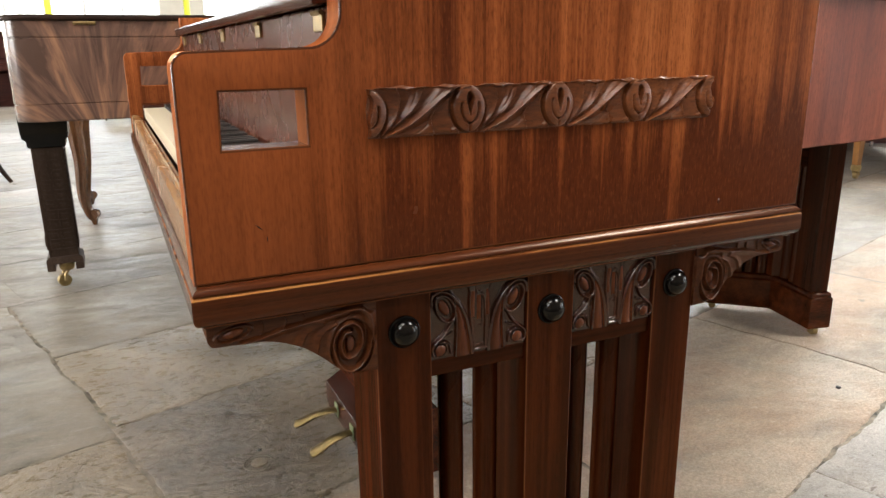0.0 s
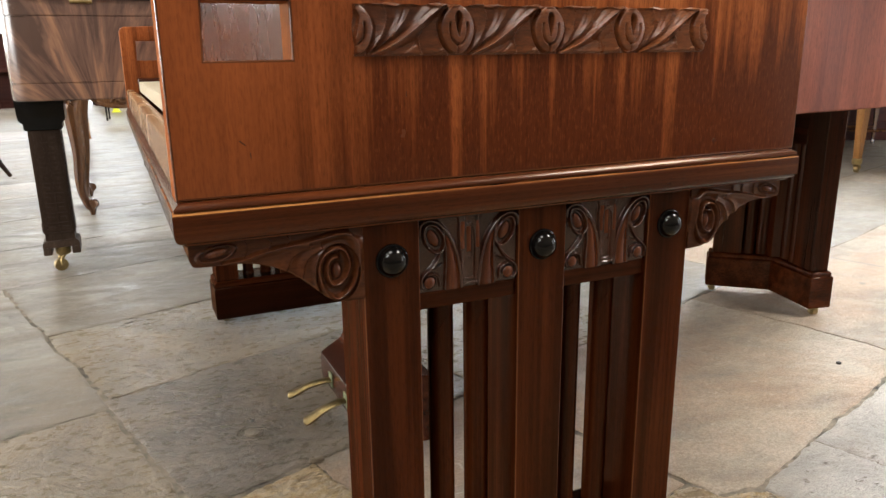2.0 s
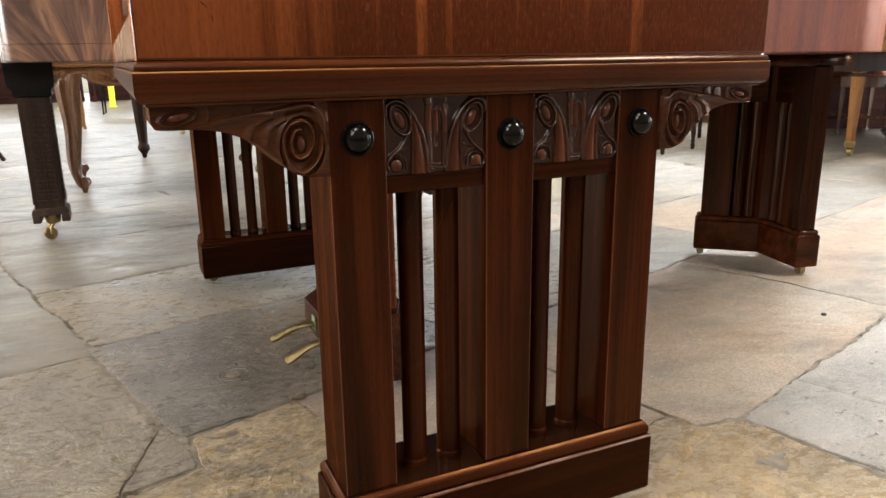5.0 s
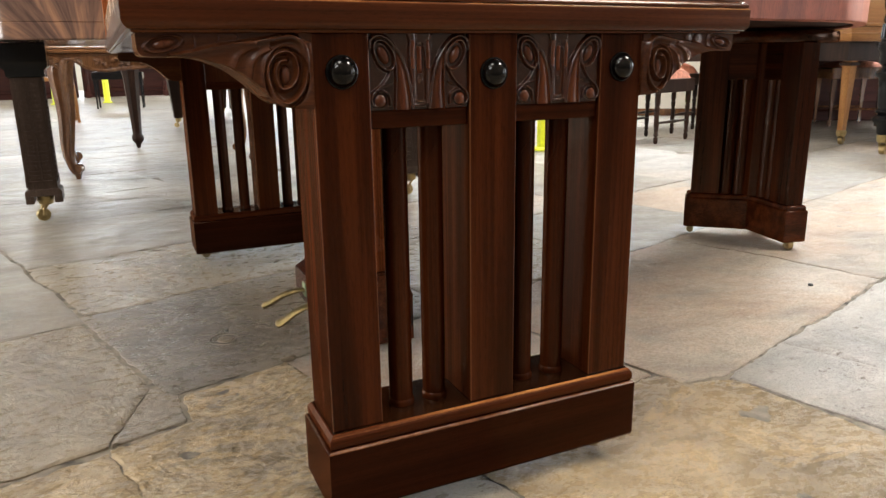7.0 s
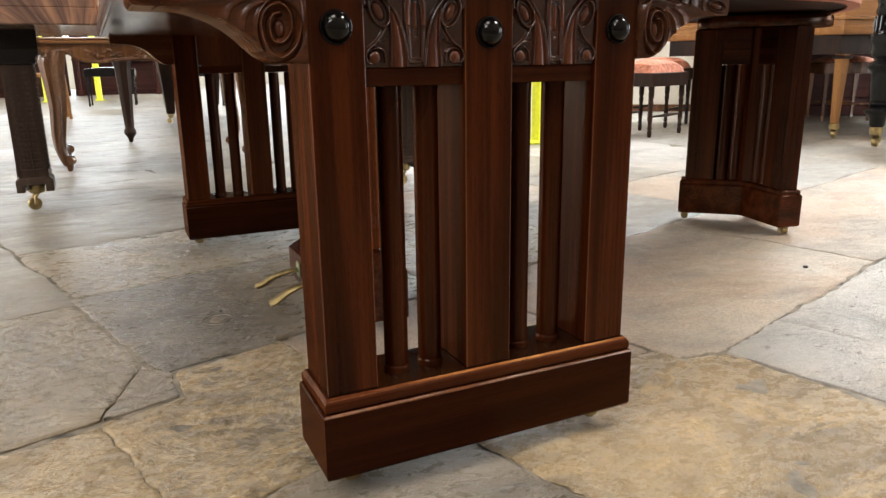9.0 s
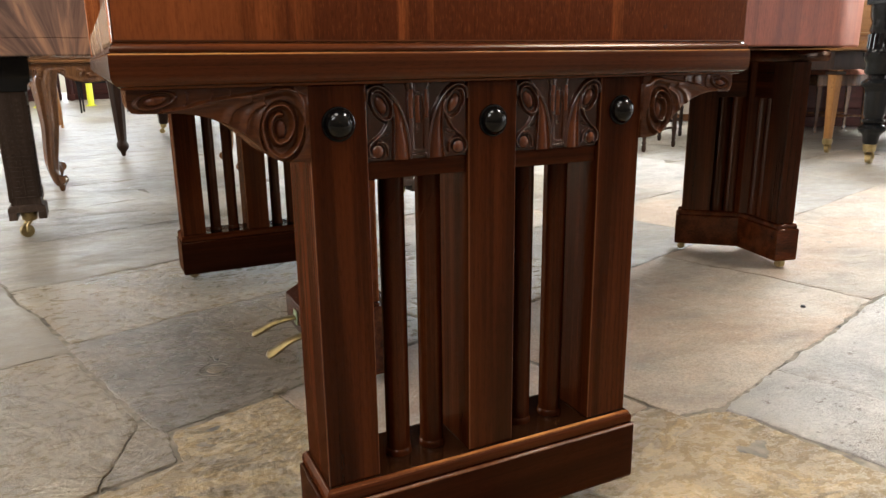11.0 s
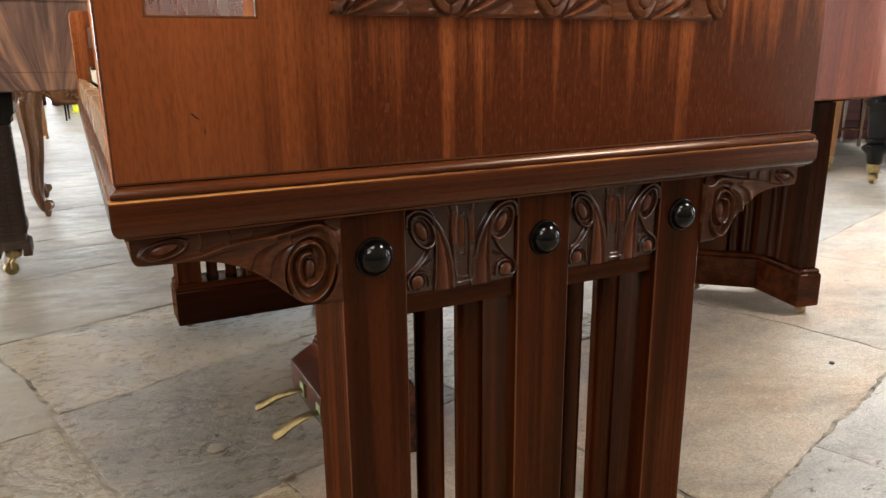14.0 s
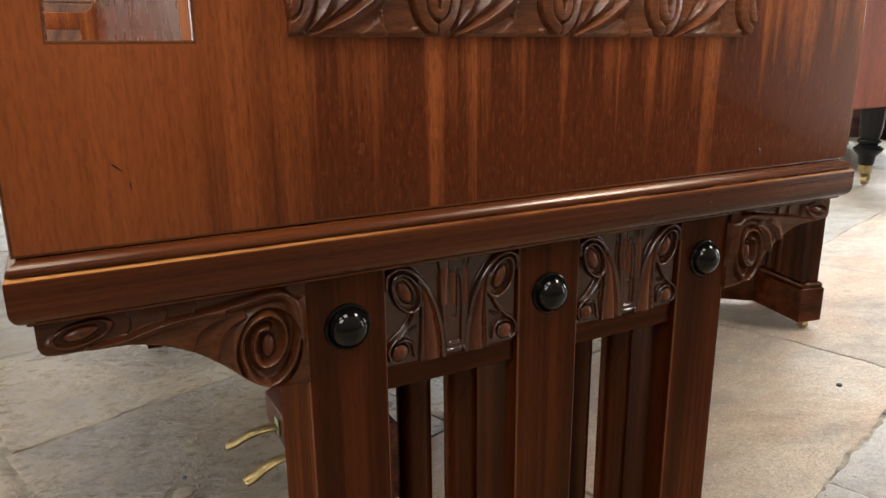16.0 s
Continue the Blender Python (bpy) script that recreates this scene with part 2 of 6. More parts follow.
        nt.links.new(bsdf.outputs[0], both.inputs[0])
        nt.links.new(sheen.outputs[0], both.inputs[1])
        nt.links.new(both.outputs[0], nt.nodes["Material Output"].inputs["Surface"])
    return mat


def rubbed_lit_wood(name):
    """Mahogany worn through to a golden tone in long streaks; the gold also paints in edge highlights."""
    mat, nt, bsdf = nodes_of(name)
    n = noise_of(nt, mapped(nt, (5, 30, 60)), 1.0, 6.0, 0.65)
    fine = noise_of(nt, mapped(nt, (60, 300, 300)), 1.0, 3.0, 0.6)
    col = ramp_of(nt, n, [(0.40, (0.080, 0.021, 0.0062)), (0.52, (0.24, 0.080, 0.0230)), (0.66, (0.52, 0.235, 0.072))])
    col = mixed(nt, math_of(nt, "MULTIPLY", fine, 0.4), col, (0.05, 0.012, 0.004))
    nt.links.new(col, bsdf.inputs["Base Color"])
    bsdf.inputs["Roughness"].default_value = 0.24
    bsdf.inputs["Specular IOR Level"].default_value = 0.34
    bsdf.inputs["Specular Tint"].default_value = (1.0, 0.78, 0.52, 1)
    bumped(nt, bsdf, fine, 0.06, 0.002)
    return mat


def plain(name, colour, rough=0.5, metal=0.0, vary=0.12, scale=40.0, coat=0.0, bump=0.05):
    mat, nt, bsdf = nodes_of(name)
    n = noise_of(nt, mapped(nt, (scale,) * 3), 1.0, 5.0, 0.6)
    col = ramp_of(nt, n, [(0.3, tuple(c * (1 - vary) for c in colour)), (0.7, tuple(min(1, c * (1 + vary)) for c in colour))])
    nt.links.new(col, bsdf.inputs["Base Color"])
    r = add(nt, "ShaderNodeMapRange", **{"To Min": max(0.02, rough * 0.8), "To Max": min(1, rough * 1.25)})
    nt.links.new(n, r.inputs[0])
    nt.links.new(r.outputs[0], bsdf.inputs["Roughness"])
    bsdf.inputs["Metallic"].default_value = metal
    bsdf.inputs["Coat Weight"].default_value = coat
    if bump:
        bumped(nt, bsdf, n, bump, 0.004)
    return mat


def stone(name, dark, mid, light, stain, rough=0.27, flake=0.4, pits=0.0, grain=0.72, rub=1.0):
    """Worn flagstone: cloudy body, split terraces with crisp lips, fine grit, pale nicks, pits; rub below one is a surface walked smooth."""
    mat, nt, bsdf = nodes_of(name)
    chance = nt.nodes.new("ShaderNodeObjectInfo").outputs["Random"]
    shift = math_of(nt, "MULTIPLY", chance, 37.0)
    big = noise_of(nt, mapped(nt, (2.6, 3.8, 3), (0, 0, 20), shift), 1.0, 8.0, 0.62, 0.8)
    fine = noise_of(nt, mapped(nt, (30, 48, 30), (0, 0, 20), shift), 1.0, 9.0, 0.70, 0.3)
    grit = noise_of(nt, mapped(nt, (260, 260, 260)), 1.0, 5.0, 0.75)
    leaf = noise_of(nt, mapped(nt, (3.4, 6.5, 4), (0, 0, -18), shift), 1.0, 10.0, 0.60, 0.9)
    mottle = noise_of(nt, mapped(nt, (9, 15, 9), (0, 0, 35), shift), 1.0, 10.0, 0.74, 0.5)
    tone = math_of(nt, "ADD", math_of(nt, "MULTIPLY", big, 0.52), math_of(nt, "ADD", math_of(nt, "MULTIPLY", fine, 0.12), math_of(nt, "MULTIPLY", mottle, 0.36)))
    col = ramp_of(nt, tone, [(0.40, dark), (0.5, mid), (0.60, light)])
    tinge = noise_of(nt, mapped(nt, (1.9, 2.3, 2), (0, 0, 40), shift), 1.0, 5.0, 0.6, 0.4)
    col = mixed(nt, math_of(nt, "MULTIPLY", ramp_of(nt, tinge, [(0.47, (0, 0, 0)), (0.60, (1, 1, 1))]), 0.42), col, stain)
    each = add(nt, "ShaderNodeMapRange", **{"To Min": 0.90, "To Max": 1.10})
    nt.links.new(chance, each.inputs[0])
    col = mixed(nt, 1.0, col, each.outputs[0], "MULTIPLY")
    # split terraces: each level has its own tone, with a thin dark lip here and there
    scaled = math_of(nt, "MULTIPLY", leaf, 16.0)
    level = math_of(nt, "FLOOR", scaled)
    wn_ = nt.nodes.new("ShaderNodeTexWhiteNoise")
    wn_.noise_dimensions = "1D"
    nt.links.new(math_of(nt, "ADD", level, math_of(nt, "MULTIPLY", chance, 91.0)), wn_.inputs["W"])
    hashed = wn_.outputs["Value"]
    col = mixed(nt, math_of(nt, "MULTIPLY", ramp_of(nt, hashed, [(0.55, (0, 0, 0)), (0.62, (1, 1, 1))]), math_of(nt, "MULTIPLY", mottle, flake * 1.15)), col, stain)
    lip = math_of(nt, "MULTIPLY", ramp_of(nt, math_of(nt, "FRACT", scaled), [(0.0, (1, 1, 1)), (0.07, (0, 0, 0))]), ramp_of(nt, mottle, [(0.50, (0, 0, 0)), (0.58, (1, 1, 1))]))
    col = mixed(nt, math_of(nt, "MULTIPLY", lip, min(0.55, flake * 0.85)), col, tuple(c * 0.45 for c in dark))
    col = mixed(nt, math_of(nt, "MULTIPLY", ramp_of(nt, fine, [(0.28, (1, 1, 1)), (0.38, (0, 0, 0))]), 0.15), col, tuple(c * 0.70 for c in dark))
    col = mixed(nt, math_of(nt, "MULTIPLY", ramp_of(nt, grit, [(0.52, (0, 0, 0)), (0.70, (1, 1, 1))]), 0.16), col, tuple(c * 0.55 for c in dark))
    speck = noise_of(nt, mapped(nt, (170, 210, 180), (0, 0, 10), shift), 1.0, 8.0, 0.8)
    col = mixed(nt, grain, col, ramp_of(nt, speck, [(0.40, (0.74, 0.73, 0.72)), (0.50, (1.0, 1.0, 1.0)), (0.60, (1.24, 1.23, 1.21))]), "MULTIPLY")
    nick = noise_of(nt, mapped(nt, (46, 120, 60), (0, 0, 62), shift), 1.0, 4.0, 0.6)
    col = mixed(nt, math_of(nt, "MULTIPLY", ramp_of(nt, nick, [(0.64, (0, 0, 0)), (0.70, (1, 1, 1))]), 0.40), col, tuple(min(0.7, c * 1.4) for c in light))
    # pale scuffs: thin wandering lines, only in patches
    wander = noise_of(nt, mapped(nt, (7, 10, 7), (0, 0, 12), shift), 1.0, 2.5, 0.55, 0.8)
    thin = ramp_of(nt, math_of(nt, "ABSOLUTE", math_of(nt, "SUBTRACT", wander, 0.5)), [(0.0, (1, 1, 1)), (0.007, (0, 0, 0))])
    col = mixed(nt, math_of(nt, "MULTIPLY", math_of(nt, "MULTIPLY", thin, ramp_of(nt, mottle, [(0.50, (0, 0, 0)), (0.60, (1, 1, 1))])), 0.45), col, tuple(min(0.75, c * 1.35) for c in light))
    h = math_of(nt, "ADD", math_of(nt, "MULTIPLY", fine, 0.22 * rub), math_of(nt, "MULTIPLY", grit, (0.10 + 0.12 * grain) * rub))
    swell = big if rub == 1 else noise_of(nt, mapped(nt, (3.2, 6.4, 4), (0, 0, 20), shift), 1.0, 1.5, 0.5, 0.6)
    h = math_of(nt, "ADD", h, math_of(nt, "ADD", math_of(nt, "MULTIPLY", swell, 2.4 if rub == 1 else 1.5), math_of(nt, "MULTIPLY", mottle, 0.75 * rub)))
    h = math_of(nt, "ADD", h, math_of(nt, "MULTIPLY", level, 0.34 * flake))
    if pits:
        pit = ramp_of(nt, noise_of(nt, mapped(nt, (30, 62, 40), (0, 0, 15), shift), 1.0, 2.0, 0.5), [(0.675, (0, 0, 0)), (0.71, (1, 1, 1))])
        h = math_of(nt, "SUBTRACT", h, math_of(nt, "MULTIPLY", pit, pits))
        col = mixed(nt, math_of(nt, "MULTIPLY", pit, 0.55), col, (0.12, 0.08, 0.05))
    nt.links.new(col, bsdf.inputs["Base Color"])
    r = add(nt, "ShaderNodeMapRange", **{"From Min": 0.3, "From Max": 0.7, "To Min": rough - 0.10, "To Max": rough + 0.18})
    nt.links.new(fine, r.inputs[0])
    nt.links.new(r.outputs[0], bsdf.inputs["Roughness"])
    bumped(nt, bsdf, h, 1.0, 0.014)
    return mat


MAHOGANY = dict(dark=(0.088, 0.0205, 0.0070), mid=(0.258, 0.0705, 0.0204), light=(0.45, 0.145, 0.0440), warm=(0.34, 0.19, 0.11), gloss=0.20, coat=0.0, spec=0.30, fleck=0.15, pore=0.42, dash=52.0, across=58.0, along=0.8, tint=(1.0, 0.86, 0.74), spread=0.135)
# Darker copy of the panel's mahogany; the legs' shade is in its colour.
SHADED_LEGWOOD = dict(dark=(0.0140, 0.0028, 0.0008), mid=(0.0330, 0.0070, 0.0019), light=(0.066, 0.0156, 0.0042), gloss=0.17, coat=0.0, spec=0.26, fleck=0.04, pore=0.25, relief=0.0, across=34.0, tint=(1.0, 0.80, 0.66), spread=0.12, warm=(0.16, 0.080, 0.043))
mahogany_z = wood("mahogany_upright_grain", **MAHOGANY, axis="z")
# The low patch carries the light's fall-off across the panel in its colour.
panel_wood = wood("mahogany_end_panel", **MAHOGANY, axis="z", calm=(-0.30, -0.12), dim_patch=(0.26, 0.660, 0.52, 0.160, 0.235))
mahogany_x = wood("mahogany_long_grain", **MAHOGANY, axis="x")
mahogany_y = wood("mahogany_front_grain", (0.022, 0.0048, 0.0020), (0.062, 0.0140, 0.0055), (0.125, 0.034, 0.0120), axis="y", gloss=0.18, coat=0.0, spec=0.45, fleck=0.03, across=45.0, along=1.2)
nameboard_wood = wood("nameboard_mahogany", (0.042, 0.0105, 0.005), (0.090, 0.0235, 0.0115), (0.13, 0.038, 0.019), axis="y", gloss=0.24, coat=0.0, spec=0.3, fleck=0.03)
leg_z = wood("leg_mahogany_shaded_upright", **SHADED_LEGWOOD, axis="z")
rail_x = wood("rail_mahogany", (0.021, 0.0047, 0.0015), (0.056, 0.0132, 0.0039), (0.122, 0.034, 0.0098), axis="x", across=45, along=1.2, dash=60.0, gloss=0.17, coat=0.0, spec=0.45, fleck=0.04, pore=0.25, relief=0.01, tint=(1.0, 0.84, 0.70))
# Worn edge tone; the thin highlight along rail and panel edges is painted in.
rail_worn_lit = wood("rail_worn_lit_edge", (0.042, 0.0112, 0.0037), (0.092, 0.0270, 0.0085), (0.18, 0.060, 0.0190), axis="x", across=45, along=2.0, gloss=0.18, coat=0.0, spec=0.5, fleck=0.04, pore=0.2, relief=0.01)
# Key slip lightened to gold: window light on its front is painted in.
slip_lit_wood = wood("lit_golden_slip", (0.16, 0.072, 0.026), (0.30, 0.150, 0.058), (0.46, 0.26, 0.11), axis="y", across=40, along=1.0, gloss=0.22, coat=0.0, spec=0.5, fleck=0.03, pore=0.2)
# Leg mahogany darkened again; the shade low on the plinth is painted in.
plinth_shaded_x = wood("plinth_mahogany_shaded", (0.0100, 0.0020, 0.0007), (0.0200, 0.0043, 0.0013), (0.036, 0.0086, 0.0026), axis="x", gloss=0.18, coat=0.0, spec=0.13, fleck=0.03, pore=0.25, relief=0.0, across=30.0, tint=(1.0, 0.80, 0.66), warm=(0.22, 0.13, 0.08))
# Lighter corner wear, with the posts' thin highlight lines painted in.
leg_worn_lit = wood("leg_worn_lit_edge", (0.050, 0.0150, 0.0060), (0.100, 0.033, 0.0125), (0.17, 0.062, 0.0240), axis="z", gloss=0.2, coat=0.0, spec=0.35, fleck=0.02, pore=0.2, relief=0.0)
leg_x = wood("leg_mahogany_shaded_long", **SHADED_LEGWOOD, axis="x")
# Ledge tops darkened in the colour, against strong light from above.
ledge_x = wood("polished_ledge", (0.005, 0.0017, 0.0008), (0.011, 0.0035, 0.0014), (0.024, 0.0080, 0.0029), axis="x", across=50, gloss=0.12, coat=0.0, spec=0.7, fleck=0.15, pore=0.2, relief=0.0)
rubbed_lit_edge = rubbed_lit_wood("rubbed_lit_mahogany_edge")
mahogany_rim = wood("mahogany_rim", (0.090, 0.0215, 0.0130), (0.185, 0.048, 0.0270), (0.275, 0.081, 0.0450), axis="z", gloss=0.33, coat=0.0, spec=0.32, warm=(0.42, 0.24, 0.19))
mahogany_carved = wood("mahogany_carving", (0.06256, 0.01754, 0.005685), (0.1496, 0.04532, 0.01466), (0.272, 0.09064, 0.03067), axis="x", gloss=0.27, coat=0.0, pore=0.4, spec=0.55, fleck=0.3, relief=0.3)
frieze_rubbed_lit = wood("frieze_rubbed_lit_crest", (0.105, 0.036, 0.0125), (0.215, 0.082, 0.030), (0.35, 0.150, 0.058), axis="x", gloss=0.25, coat=0.0, pore=0.3, spec=0.55, fleck=0.2, relief=0.15)
# Darker ground of the carvings; recess shade is put into the colour.
carved_dark = wood("carving_stained_shaded", (0.0135, 0.0036, 0.0014), (0.0290, 0.0078, 0.0029), (0.054, 0.0150, 0.0054), axis="z", gloss=0.14, coat=0.0, pore=0.3, fleck=0.05, spec=0.9, relief=0.04, warm=(0.34, 0.23, 0.16))
bracket_wood = wood("bracket_mahogany", (0.0230, 0.0067, 0.0026), (0.0530, 0.0158, 0.0057), (0.100, 0.0315, 0.0112), axis="x", gloss=0.17, coat=0.0, pore=0.3, fleck=0.05, spec=0.42, relief=0.04, warm=(0.30, 0.19, 0.12))
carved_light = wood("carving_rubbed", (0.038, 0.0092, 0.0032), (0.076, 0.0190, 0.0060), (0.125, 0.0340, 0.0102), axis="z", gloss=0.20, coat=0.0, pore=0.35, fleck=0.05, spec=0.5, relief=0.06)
mahogany_dull = wood("mahogany_unpolished", (0.022, 0.009, 0.006), (0.035, 0.014, 0.009), (0.05, 0.02, 0.012), axis="x", gloss=0.7, coat=0.0, spec=0.1)
burl = wood("walnut_burl", (0.026, 0.012, 0.0075), (0.085, 0.037, 0.019), (0.25, 0.115, 0.046), axis="z", across=8, along=2.2, gloss=0.2, figure=2.2, coat=0.9, fleck=0.0, pore=0.2)


def flame_figure(mat, focus, dark, mid, light):
    """Crotch-walnut flame: streaks that fan out from a focus low on the case."""
    nt = mat.node_tree
    tc = nt.nodes.new("ShaderNodeTexCoord")
    sep = nt.nodes.new("ShaderNodeSeparateXYZ")
    nt.links.new(tc.outputs["Object"], sep.inputs[0])
    dx, dz = math_of(nt, "SUBTRACT", sep.outputs[0], focus[0]), math_of(nt, "SUBTRACT", sep.outputs[2], focus[1])
    angle = math_of(nt, "ARCTAN2", dx, dz)
    reach = math_of(nt, "SQRT", math_of(nt, "ADD", math_of(nt, "MULTIPLY", dx, dx), math_of(nt, "MULTIPLY", dz, dz)))
    comb = nt.nodes.new("ShaderNodeCombineXYZ")
    nt.links.new(math_of(nt, "MULTIPLY", angle, 7.0), comb.inputs[0])
    nt.links.new(math_of(nt, "MULTIPLY", reach, 3.0), comb.inputs[1])
    nt.links.new(math_of(nt, "MULTIPLY", sep.outputs[1], 2.0), comb.inputs[2])
    streak = noise_of(nt, comb.outputs[0], 1.0, 5.0, 0.62, 0.5)
    col = ramp_of(nt, streak, [(0.40, dark), (0.52, mid), (0.66, light)])
    nt.links.new(col, nt.nodes["Principled BSDF"].inputs["Base Color"])


# Greyer, lighter walnut: the case's milky sheen is painted into these colours.
flame_figure(burl, (0.215, 0.52), (0.086, 0.051, 0.040), (0.160, 0.091, 0.068), (0.30, 0.164, 0.098))
walnut = wood("walnut", (0.050, 0.0195, 0.0078), (0.112, 0.047, 0.0185), (0.20, 0.092, 0.0370), axis="z", gloss=0.20, coat=0.45)
dark_wood = wood("dark_stained_wood", (0.012, 0.006, 0.004), (0.022, 0.011, 0.007), (0.04, 0.019, 0.012), axis="z", gloss=0.42, coat=0.0, spec=0.12)
oak = wood("golden_oak", (0.17, 0.072, 0.019), (0.26, 0.115, 0.034), (0.34, 0.165, 0.055), axis="z", gloss=0.35, coat=0.0, spec=0.2)
oak_x = wood("golden_oak_long", (0.20, 0.088, 0.026), (0.29, 0.132, 0.042), (0.38, 0.19, 0.068), axis="x", gloss=0.35, coat=0.0, spec=0.2)
redwood = wood("dark_red_wood", (0.018, 0.005, 0.004), (0.033, 0.0085, 0.006), (0.05, 0.0135, 0.009), axis="x", gloss=0.45, coat=0.0, spec=0.15, warm=(0.10, 0.05, 0.045))
ebony = plain("black_lacquer", (0.006, 0.006, 0.0065), 0.12, bump=0.01)
ebony.node_tree.nodes["Principled BSDF"].inputs["Specular IOR Level"].default_value = 0.25
ebonised = plain("ebonised_boss", (0.003, 0.003, 0.003), 0.05, scale=90, bump=0.03)
ebonised.node_tree.nodes["Principled BSDF"].inputs["Specular IOR Level"].default_value = 0.32
brass = plain("worn_brass", (0.33, 0.25, 0.12), 0.38, metal=1.0, vary=0.25, scale=60)
old_brass = plain("tarnished_pedal_brass", (0.20, 0.15, 0.066), 0.38, metal=1.0, vary=0.45, scale=70)
verdigris = plain("verdigris_brass", (0.22, 0.26, 0.15), 0.55, metal=0.6, vary=0.4, scale=120)
ivory = plain("ivory_key", (0.78, 0.70, 0.52), 0.30, vary=0.05, bump=0.0)
sharp_black = plain("ebony_key", (0.012, 0.011, 0.011), 0.3, bump=0.0)
yellow = plain("yellow_paint", (0.62, 0.66, 0.02), 0.45)
cloth_red = plain("red_upholstery", (0.37, 0.135, 0.078), 0.85, vary=0.55, scale=45, bump=0.3)
plaster = plain("limewashed_wall", (0.58, 0.54, 0.46), 0.9, vary=0.08, scale=3)
mortar = plain("sandy_mortar", (0.185, 0.160, 0.124), 0.95, vary=0.85, scale=30, bump=1.0)
dark_ceiling = wood("ceiling_boards", (0.05, 0.035, 0.025), (0.08, 0.058, 0.04), (0.12, 0.085, 0.06), axis="y", gloss=0.6, coat=0.0)
dark_wall = plain("brown_wall", (0.15, 0.11, 0.08), 0.8, vary=0.2, scale=3)
white_paint = plain("white_window_paint", (0.8, 0.8, 0.78), 0.5, vary=0.04)
stone_grey = stone("grey_flagstone", (0.134, 0.109, 0.074), (0.226, 0.184, 0.126), (0.326, 0.268, 0.187), (0.31, 0.232, 0.140), flake=0.20)
# Slate, with the shade under the piano mixed into its colour.
stone_shaded_slate = stone("shaded_slate_flagstone", (0.08018, 0.06799, 0.05217), (0.1559, 0.1319, 0.1007), (0.2673, 0.2224, 0.1647), (0.2784, 0.2111, 0.1327), flake=0.20)
stone_ochre = stone("ochre_flagstone", (0.175, 0.134, 0.082), (0.30, 0.230, 0.140), (0.43, 0.335, 0.205), (0.54, 0.400, 0.215), flake=0.90, rough=0.24)
stone_sand = stone("sandy_flagstone", (0.245, 0.210, 0.166), (0.36, 0.312, 0.248), (0.475, 0.418, 0.338), (0.47, 0.292, 0.170), flake=0.15, rough=0.46, grain=0.95)
# Cooler than the near stones: bluish window reflection is partly in the colour.
stone_hall = stone("hall_flagstone", (0.145, 0.132, 0.110), (0.228, 0.209, 0.176), (0.318, 0.294, 0.250), (0.28, 0.228, 0.163), flake=0.30, rough=0.37, grain=0.40, rub=0.30)
stone_blue = stone("blue_grey_flagstone", (0.24, 0.228, 0.208), (0.35, 0.332, 0.305), (0.46, 0.435, 0.395), (0.34, 0.27, 0.19), flake=0.10, rough=0.34, pits=0.7)

# ---- the hall ----
X0, X1, Y0, Y1, H = -9.0, 13.0, -1.7, 19.0, 5.2


def wall_with_windows(name, along, at, a0, a1, sills, thick=0.4):
    """A wall along x or y at a place, with openings (from, to, sill, head); frames are set in."""
    bm = bmesh.new()

    def put(p0, p1, q0, q1, z0, z1, b=None):
        return box(p0, p1, q0, q1, z0, z1, bm=b if b is not None else bm) if along == "x" else box(q0, q1, p0, p1, z0, z1, bm=b if b is not None else bm)
    lo, hi = (at, at + thick)
    edge = a0
    for w0, w1, z0, z1 in sills:
        put(edge, w0, lo, hi, 0, H)
        put(w0, w1, lo, hi, 0, z0)
        put(w0, w1, lo, hi, z1, H)
        edge = w1
    put(edge, a1, lo, hi, 0, H)
    wall = tagged(part(name, bm, dark_wall if name == "wall_south" else plaster, None), "plastered hall wall with tall windows", "wall", kind="structure")
    for n, (w0, w1, z0, z1) in enumerate(sills):
        fb = bmesh.new()
        c = (lo + hi) / 2
        cols = max(2, round((w1 - w0) / 0.8))
        for k in range(cols + 1):
            p = w0 + (w1 - w0) * k / cols
            put(p - 0.03, p + 0.03, c - 0.04, c + 0.04, z0, z1, fb)
        for zz in (z0 + 0.03, z0 + (z1 - z0) * 0.5, z1 - 0.03):
            put(w0, w1, c - 0.035, c + 0.035, zz - 0.03, zz + 0.03, fb)
        tagged(part("window_%d" % (n + 1), fb, white_paint, None), "white-painted window frame with glazing bars", "window", kind="structure")
    return wall


wall_with_windows("wall_north", "x", Y1, X0, X1, [(-2.6, 1.4, 0.9, 3.6), (2.4, 5.4, 0.9, 3.6), (6.6, 10.6, 0.9, 3.6)])
# Unseen south wall, set close and dark to block light and glare.
wall_with_windows("wall_south", "x", Y0 - 0.4, X0, X1, [(-4.0, -1.6, 2.9, 4.6), (4.4, 6.6, 0.10, 2.3)])
# Unseen wainscot, added so the panel's lower part reflects something dark.
for w0, w1 in ((X0, 4.35), (6.65, X1)):
    tagged(part("wainscot", box(w0, w1, Y0 + 0.003, Y0 + 0.03, 0.0, 0.80, 0.004), dark_ceiling, None), "unseen dark boarded wainscot, added to dim the lower reflections", "wall panelling", kind="structure")
wall_with_windows("wall_west", "y", X0 - 0.4, Y0, Y1, [(1, 5, 0.9, 3.6), (7, 11, 0.9, 3.6), (13, 17, 0.9, 3.6)])
wall_with_windows("wall_east", "y", X1, Y0, Y1, [(-1, 3, 0.9, 3.6), (5, 9, 0.9, 3.6), (11, 15, 0.9, 3.6)])
